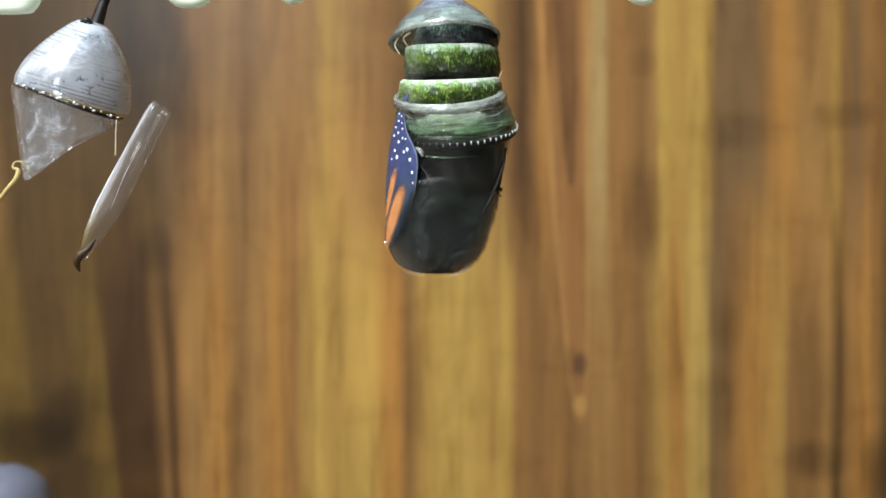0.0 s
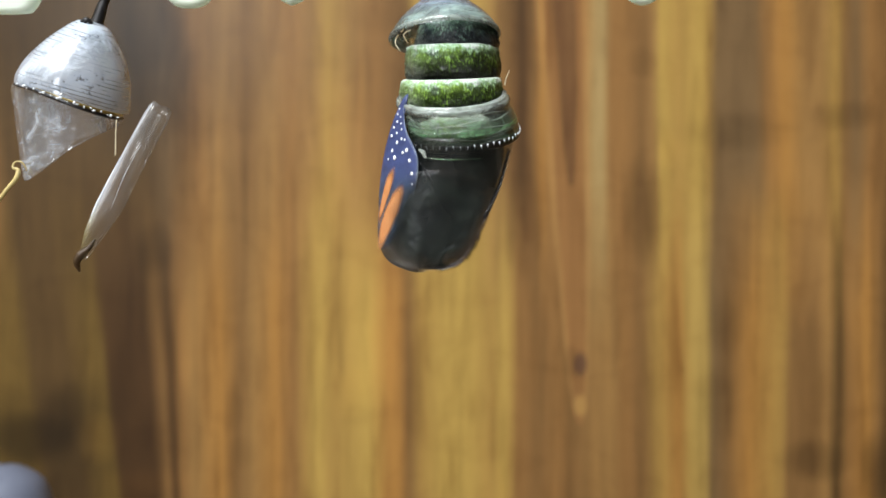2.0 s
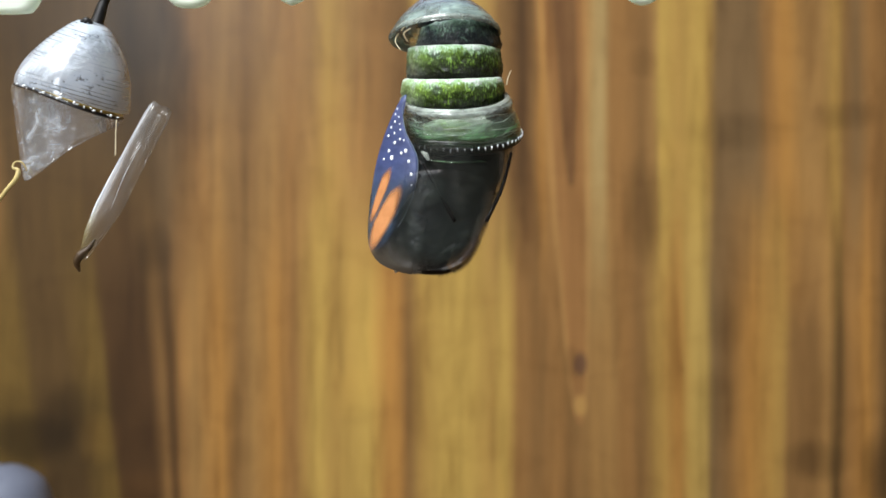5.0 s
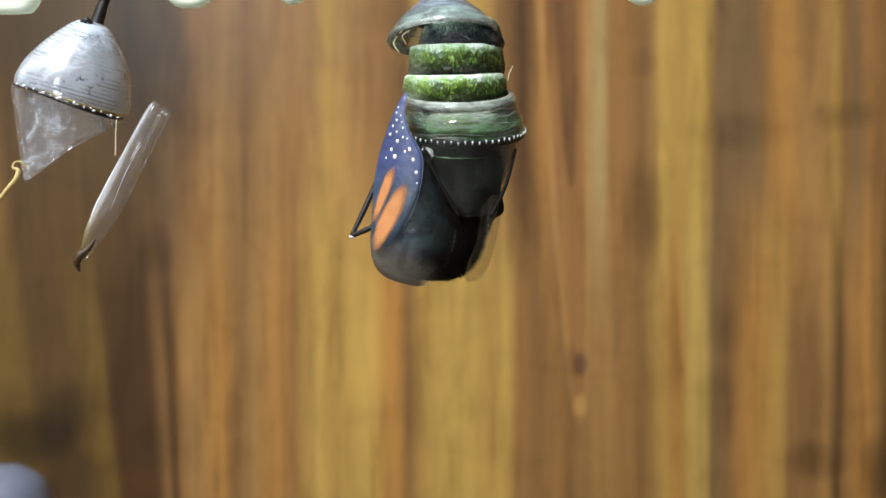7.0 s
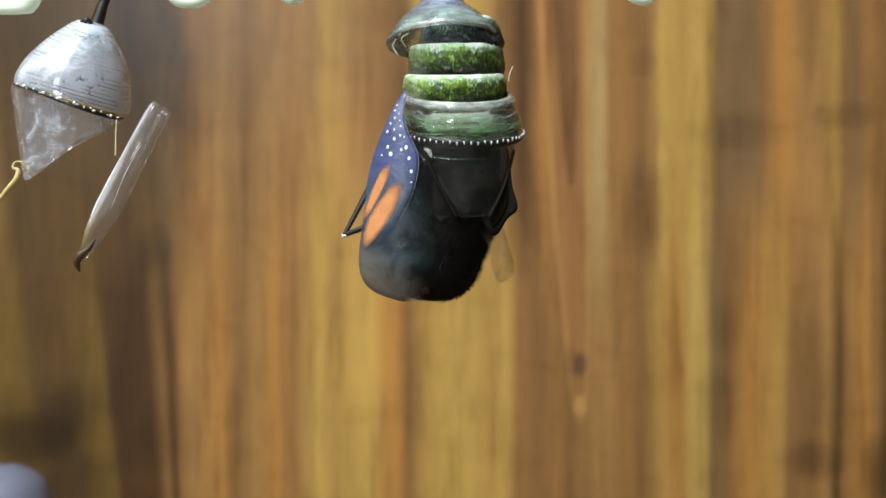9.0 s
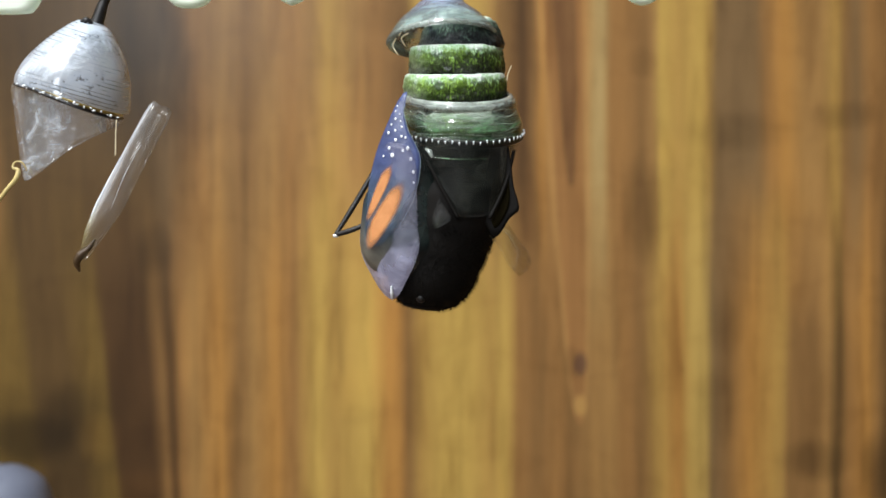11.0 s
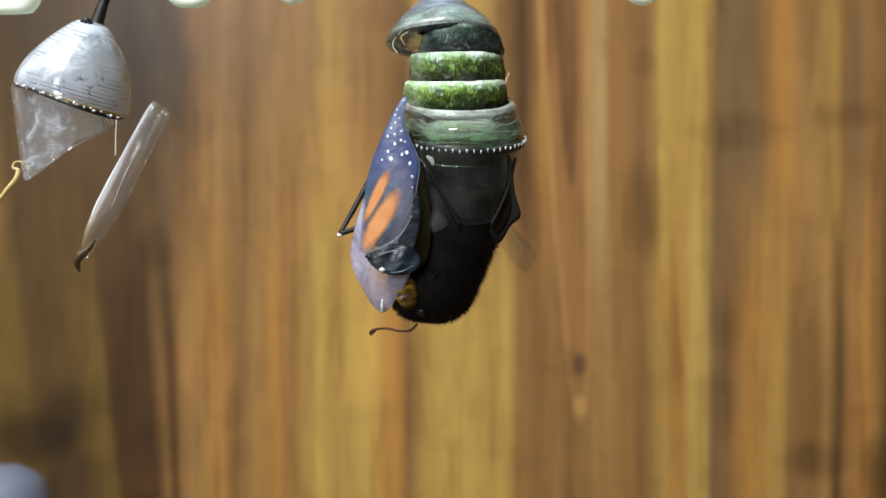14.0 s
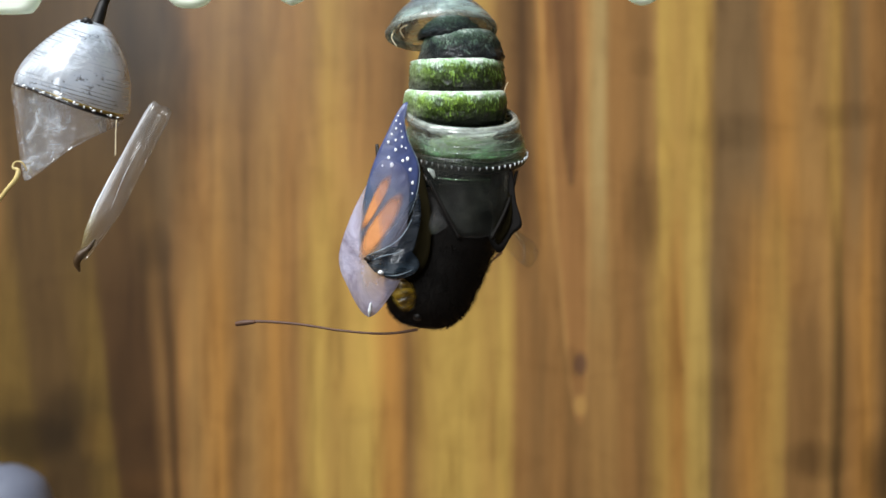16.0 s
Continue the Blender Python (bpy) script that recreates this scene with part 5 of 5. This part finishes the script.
hung(shell, plate, GP, 0, PLATE)
back_plate = part("back_plate", panel([(708, 238), (760, 248), (820, 250), (880, 242), (904, 228), (898, 272), (880, 320), (862, 360), (815, 366), (764, 340), (736, 290)], GP,
                                      lambda u, v: -plate_bulge(u, v), 1), M["plate"], plate)
part("crease", tube([(750, 281, plate_bulge(750, 281) - 1), (790, 286, plate_bulge(790, 286) - 1), (845, 285, plate_bulge(845, 285) - 1)], GP, [0.5, 1.0, 0.5], 5), M["collar"], plate)

# body
CORE_FORM = [(30, 218), (60, 230), (84, 246), (93, 268), (94, 304), (88, 350), (81, 395), (74, 432), (63, 458), (44, 474), (18, 480), (4, 481)]
core = hung(insect, part("thorax", turned(CORE_FORM, (806, 240), 64, 0.95, -0.125,
                                          wobble=0.03), M["black"], insect, "near-black furry thorax"), (806, 240), 0, CORE)
head = part("head", turned([(6, 448), (36, 456), (46, 466), (42, 477), (26, 483), (6, 485)], (806, 240), 40, 0.9, -0.125, wobble=0.05), M["black"], core)


tagged(part("fur", fur(CORE_FORM, (806, 240), -0.125, 3200, 330, 480, 5.0, 12.0), M["black"], core), kind="stuff")
bm = bmesh.new()
bmesh.ops.create_uvsphere(bm, u_segments=20, v_segments=14, radius=9 * U)
eye = part("eye", bm, M["limb"], core, "glossy black eye")
eye.location = Vector((-38, -50, -222)) * U
# black tubes along the plate's two edges stand for the shade there, not limbs
for pts in (((741, 286, -84), (762, 330, -92), (792, 386, -94)), ((893, 268, -52), (874, 330, -72), (846, 386, -84))):
    leg_or_edge_shade = hung(insect, part("leg_or_edge_shade", tube(pts, GP, [2.4, 3.2, 3.4], 8), M["black"], insect), GP, 0, PLATE_EDGE_SHADE)

# small pale lump takes the place of a glint below the girdle
part("pale_glint", tube([(738, 266, plate_bulge(738, 266) - 3), (745, 272, plate_bulge(745, 272) - 4), (749, 282, plate_bulge(749, 282) - 3)], GP, [2, 5, 2], 8), M["rim"], plate)

# left wing and the case over it
WP = (742, 172)
WR = 130.0


def round_form(extra):
    """The gently rolled sheet of the wing, from its inner edge outwards; it turns under at its lower end."""
    def form(u, v):
        a = (WP[0] - u) / WR
        return (-(WR + extra) * math.sin(a), WR - (WR + extra) * math.cos(a) + max(0, v - 480) ** 1.5 * 0.05 + max(0, 250 - v) * 0.12)
    return form


wing_form = round_form(0)


def on_wing(u, v, lift):
    x, y = round_form(lift)(u, v)
    return Vector((x, y, WP[1] - v)) * U


def on_wing_grid(u, v, lift):
    x, y = round_form(lift)(u, v)
    return (WP[0] + x, v, y)


wing = hung(insect, part("forewing", panel([(717, 190), (715, 198), (711, 210), (712, 226), (719, 254), (734, 280), (742, 302), (741, 334), (735, 364), (724, 394), (708, 424), (682, 456), (650, 462), (641, 438),
                                            (645, 390), (653, 335), (665, 290), (683, 245), (700, 208), (711, 192)], WP, wing_form, 3, 9), M["wing"], insect, "blue-black wing with white dots and orange cells"), WP, -87, WING)
for pts in ([(696, 306), (680, 318), (666, 346), (652, 384), (644, 410), (652, 412), (668, 390), (686, 356), (698, 324)],
            [(715, 342), (700, 346), (684, 364), (668, 389), (652, 418), (643, 446), (649, 464), (666, 455), (687, 428), (706, 395), (717, 364)]):
    part("orange_cell", panel(pts, WP, round_form(0.35), 0.2, 5), M["orange"], wing, "orange cell")
DOTS = [(701, 214, 2.2), (698, 223, 2.6), (705, 228, 2.0), (698, 236, 3.0), (691, 246, 2.8), (686, 260, 3.4), (698, 256, 3.0), (709, 250, 2.6), (688, 286, 3.8), (694, 298, 5.2), (699, 272, 4.0),
        (709, 266, 3.0), (720, 286, 4.6), (712, 290, 3.6), (726, 304, 4.2), (731, 326, 4.0), (716, 268, 2.6), (678, 300, 2.6), (732, 344, 2.4), (707, 240, 2.0)]
bm = bmesh.new()
bmesh.ops.create_icosphere(bm, subdivisions=2, radius=U)
dot_mesh = None
for u, v, r in DOTS:
    if dot_mesh is None:
        d = part("white_dot", bm, M["spot"], wing)
        dot_mesh = d.data
    else:
        d = new("white_dot", dot_mesh)
        d.parent = wing
    d.location = on_wing(u, v, 0.4)
    d.rotation_euler = (0, 0, -(WP[0] - u) / WR)
    d.scale = (r * 0.64, 1.2, r * 0.82)
part("vein", tube([on_wing_grid(u, v, 1.5) for u, v in ((716, 192), (714, 200), (711, 210), (713, 228), (720, 255), (734, 281), (742, 303), (741, 333), (735, 363), (724, 392), (710, 418))], WP, [0.2, 0.3, 0.4, 0.5, 0.5, 0.3, 0.2], 8), M["ridge"], wing)
case = hung(shell, part("wing_case", panel([(692, 290), (706, 300), (714, 330), (710, 380), (706, 430), (704, 470), (684, 512), (650, 552), (602, 504), (573, 452), (606, 382), (645, 320), (668, 286)], WP, round_form(4), 1, 9),
                        M["case"], shell, "milky clear wing case split from the body"), WP, -87, CASE)
tip = hung(shell, part("wing_case_tip", panel([(744, 306), (784, 326), (806, 366), (808, 430), (798, 484), (770, 534), (738, 548), (700, 542), (668, 530), (648, 512), (638, 484), (640, 440), (650, 400), (690, 380), (726, 350)],
                                              WP, round_form(-4), 0.8, 9), M["tip"], shell, "dark glossy lower wing case"), WP, -87, TIP)

# right wing edge and the case flap beside it
RP = (880, 270)
right = hung(insect, part("hindwing", panel([(872, 262), (894, 285), (902, 320), (906, 360), (915, 400), (898, 418), (880, 446), (866, 440), (852, 402), (858, 350), (868, 300)], RP,
                                            lambda u, v: 20 - (u - 880) * 0.2, 4), M["black"], insect, "dark folded wing on the far side"), RP, -82, RIGHT)
part("ochre_patch", panel([(880, 330), (896, 350), (898, 390), (886, 420), (872, 432), (866, 400), (870, 356)], RP, lambda u, v: 17.5 - (u - 880) * 0.2, 1.5, 4), M["olive"], right, "olive-brown cell")
FP = (872, 400)


def flap_bulge(u, v):
    r = float(np.interp(v, [q[1] for q in CORE_FORM], [q[0] for q in CORE_FORM])) + 7
    c = 806 - 0.125 * (v - 240)
    return 40 - r * 0.97 * math.sqrt(max(1 - ((u - c) / (r * 1.03)) ** 2, 0.02))


flap = hung(shell, part("case_flap", panel([(846, 362), (872, 340), (880, 362), (871, 398), (857, 430), (838, 466), (818, 484), (796, 480), (806, 452), (826, 420), (838, 390)], FP, flap_bulge, 1.5, 8),
                        M["case_clear"], shell, "thin clear flap of split skin"), FP, -40, FLAP)

# the front of the closed skin, drawn up under the plate once it splits


def front_bulge(u, v):
    a, b = flap_bulge(u, v), -54 + max(0, 756 - u) ** 2 * 0.006
    return (a + b - math.sqrt((a - b) ** 2 + 150)) / 2


front = hung(shell, part("front_skin", panel([(728, 330), (790, 318), (850, 326), (876, 346), (871, 390), (856, 430), (836, 466), (808, 486), (764, 490), (712, 478), (692, 430), (700, 376)], FP, front_bulge, 1.0, 10),
                         M["front"], shell, "smoky front of the splitting skin"), FP, -40, FRONT)

# pieces at the foot of the wing
fold = hung(insect, part("wing_fold", panel([(698, 498), (716, 490), (734, 506), (746, 532), (742, 556), (724, 564), (706, 548), (694, 522)], (720, 520), lambda u, v: ((u - 722) / 26) ** 2 * 12 + ((v - 530) / 34) ** 2 * 8 + 2.5 * math.sin(v * 0.45 + u * 0.12), 7, 8), M["ochre"],
                         insect, "yellow-brown folded wing base"), (720, 520), -80, FOLD)
inner = hung(insect, part("inner_wing", panel([(738, 286), (752, 322), (764, 390), (758, 460), (732, 494), (704, 482), (676, 450), (694, 400), (716, 350)], (740, 400), lambda u, v: (740 - u) * (0.2 if u < 740 else 0.55), 6, 6), M["olive"],
                          insect, "olive-brown underside of the wing"), (740, 400), -66, INNER)
pale = hung(insect, part("pale_membrane", panel([(776, 366), (790, 382), (798, 400), (787, 410), (770, 417), (762, 404), (767, 382)], (780, 390), lambda u, v: 0, 3, 4), M["pale"], insect,
                         "pale grey membrane"), (780, 390), -106, PALE)

# the wet curled fold below the orange cells
CP = (700, 462)


def bowl(u, v):
    return -13 * math.sqrt(max(1 - ((u - 700) / 50) ** 2 - ((v - 462) / 34) ** 2, 0.0)) + 1.6 * math.sin(u * 0.16 + v * 0.09)


curl = hung(shell, part("curled_fold", panel([(654, 454), (676, 441), (702, 435), (728, 442), (744, 462), (736, 480), (712, 489), (684, 485), (664, 472)], CP, bowl, 4, 10), M["wet_teal"], shell, "wet teal curled fold of skin"), CP, -96, CURL)
# pale tubes stand in for glints along the wet fold
for pts, rr in ((((656, 450, -8), (682, 440, -24), (704, 428, -22), (722, 408, -10), (735, 380, -4), (743, 350, 0)), [0.4, 0.9, 0.8, 0.6, 0.4, 0.2]), (((664, 458, -14), (686, 450, -27), (706, 446, -30), (716, 440, -28)), [0.3, 0.8, 0.6, 0.2]),
                (((690, 484, -10), (712, 482, -18), (732, 474, -16)), [0.2, 0.6, 0.2])):
    part("glint_ridge", tube(pts, CP, rr, 6), M["ridge"], curl, "pale ridge standing for a glint")
part("fold_tail", panel([(743, 346), (747, 380), (741, 418), (730, 448), (704, 460), (698, 448), (712, 424), (727, 396), (736, 368)], CP, lambda u, v: -7 + (u - 720) * 0.1, 2, 6), M["wet_teal"], curl)
# black bit gives the shade inside the fold's open end
part("hollow_shade", tube([(652, 456, -6), (658, 455, -9), (663, 459, -12)], CP, [2, 5, 2], 8), M["limb"], curl)
# white bead shaped as one bright glint on the fold
part("white_glint", tube([(676, 478, -19), (680, 478, -23), (684, 479, -20)], CP, [2, 4, 2], 8), M["bead"], curl)
# the glint at the case's tip is built as a small white bead
part("case_glint", tube([on_wing_grid(650, 528, 5), on_wing_grid(650, 541, 5), on_wing_grid(650, 552, 5)], WP, [1.2, 3.4, 0.8], 8), M["bead"], case, "bluish white glint at the tip")

# limbs
leg_or_edge_shade = hung(insect, part("leg_or_edge_shade", tube([(684, 262, 30), (664, 300, 26), (628, 366, 20), (604, 408, 14)], (684, 262), [3, 5, 5, 3.5], 8), M["limb"], insect), (684, 262), -10, LEG)
part("shin", tube([(604, 408, 14), (630, 400, 6), (656, 388, 0), (680, 372, -6)], (684, 262), [4, 5, 4, 3], 8), M["limb"], leg_or_edge_shade)
part("foot", tube([(600, 410, 12), (606, 409, 13), (612, 405, 13)], (684, 262), [2.5, 4, 3], 6), M["bead"], leg_or_edge_shade)
AP = (750, 575)


def feeler(name, rows, depth, flip=1, thick=1.0):
    shaft = part(name, tube([(0, 0, 0), (-60 * flip, 9, 2), (-140 * flip, 6, 4), (-220 * flip, -3, 4), (-290 * flip, -6, 2), (-318 * flip, -3, 0)], (0, 0), [r * thick for r in (2.6, 2.2, 2.2, 2.4, 2.6, 3.0)], 8),
                 M["feeler"], insect, "thin brown feeler with a darker club")
    part("club", tube([(-300 * flip, -5, 1), (-320 * flip, -3, 0), (-336 * flip, 0, 0)], (0, 0), [r * thick for r in (3.2, 5.4, 4.2)], 8), M["feeler"], shaft)
    return hung(insect, shaft, AP, depth, rows)


feeler("antenna", ANT_L, -40)
feeler("antenna", ANT_R, 50, -1, 0.6)
fore = hung(insect, part("foreleg", tube([(690, 556, 0), (692, 574, -4), (680, 584, -4), (668, 574, -2), (658, 552, 0), (654, 540, 2)], (690, 556), [3, 3.4, 3, 2.8, 2.6, 1.8], 8), M["limb"], insect),
            (690, 556), -80, FORE)
hair = hung(shell, part("hair", tube([(896, 150, -10), (898, 138, -12), (904, 124, -12)], (896, 150), [1.2, 0.9, 0.5], 5), M["fibre"], shell), (896, 150), -8, HAIR)


def motions():
    for ob, pivot, depth, rows in MOVES:
        keys = []
        for t, du, dv, swing, yaw, pitch, *deep in rows:
            place = at(pivot[0] + du, pivot[1] + dv, depth + sum(deep)) - at(*HANG)
            keys.append((t, Matrix.Translation(place) @ pose(0, 0, 0, 0, swing, 0) @ pose(0, 0, 0, 0, 0, -yaw) @ pose(0, 0, 0, pitch, 0, 0)))
        walk(ob, keys)


motions()
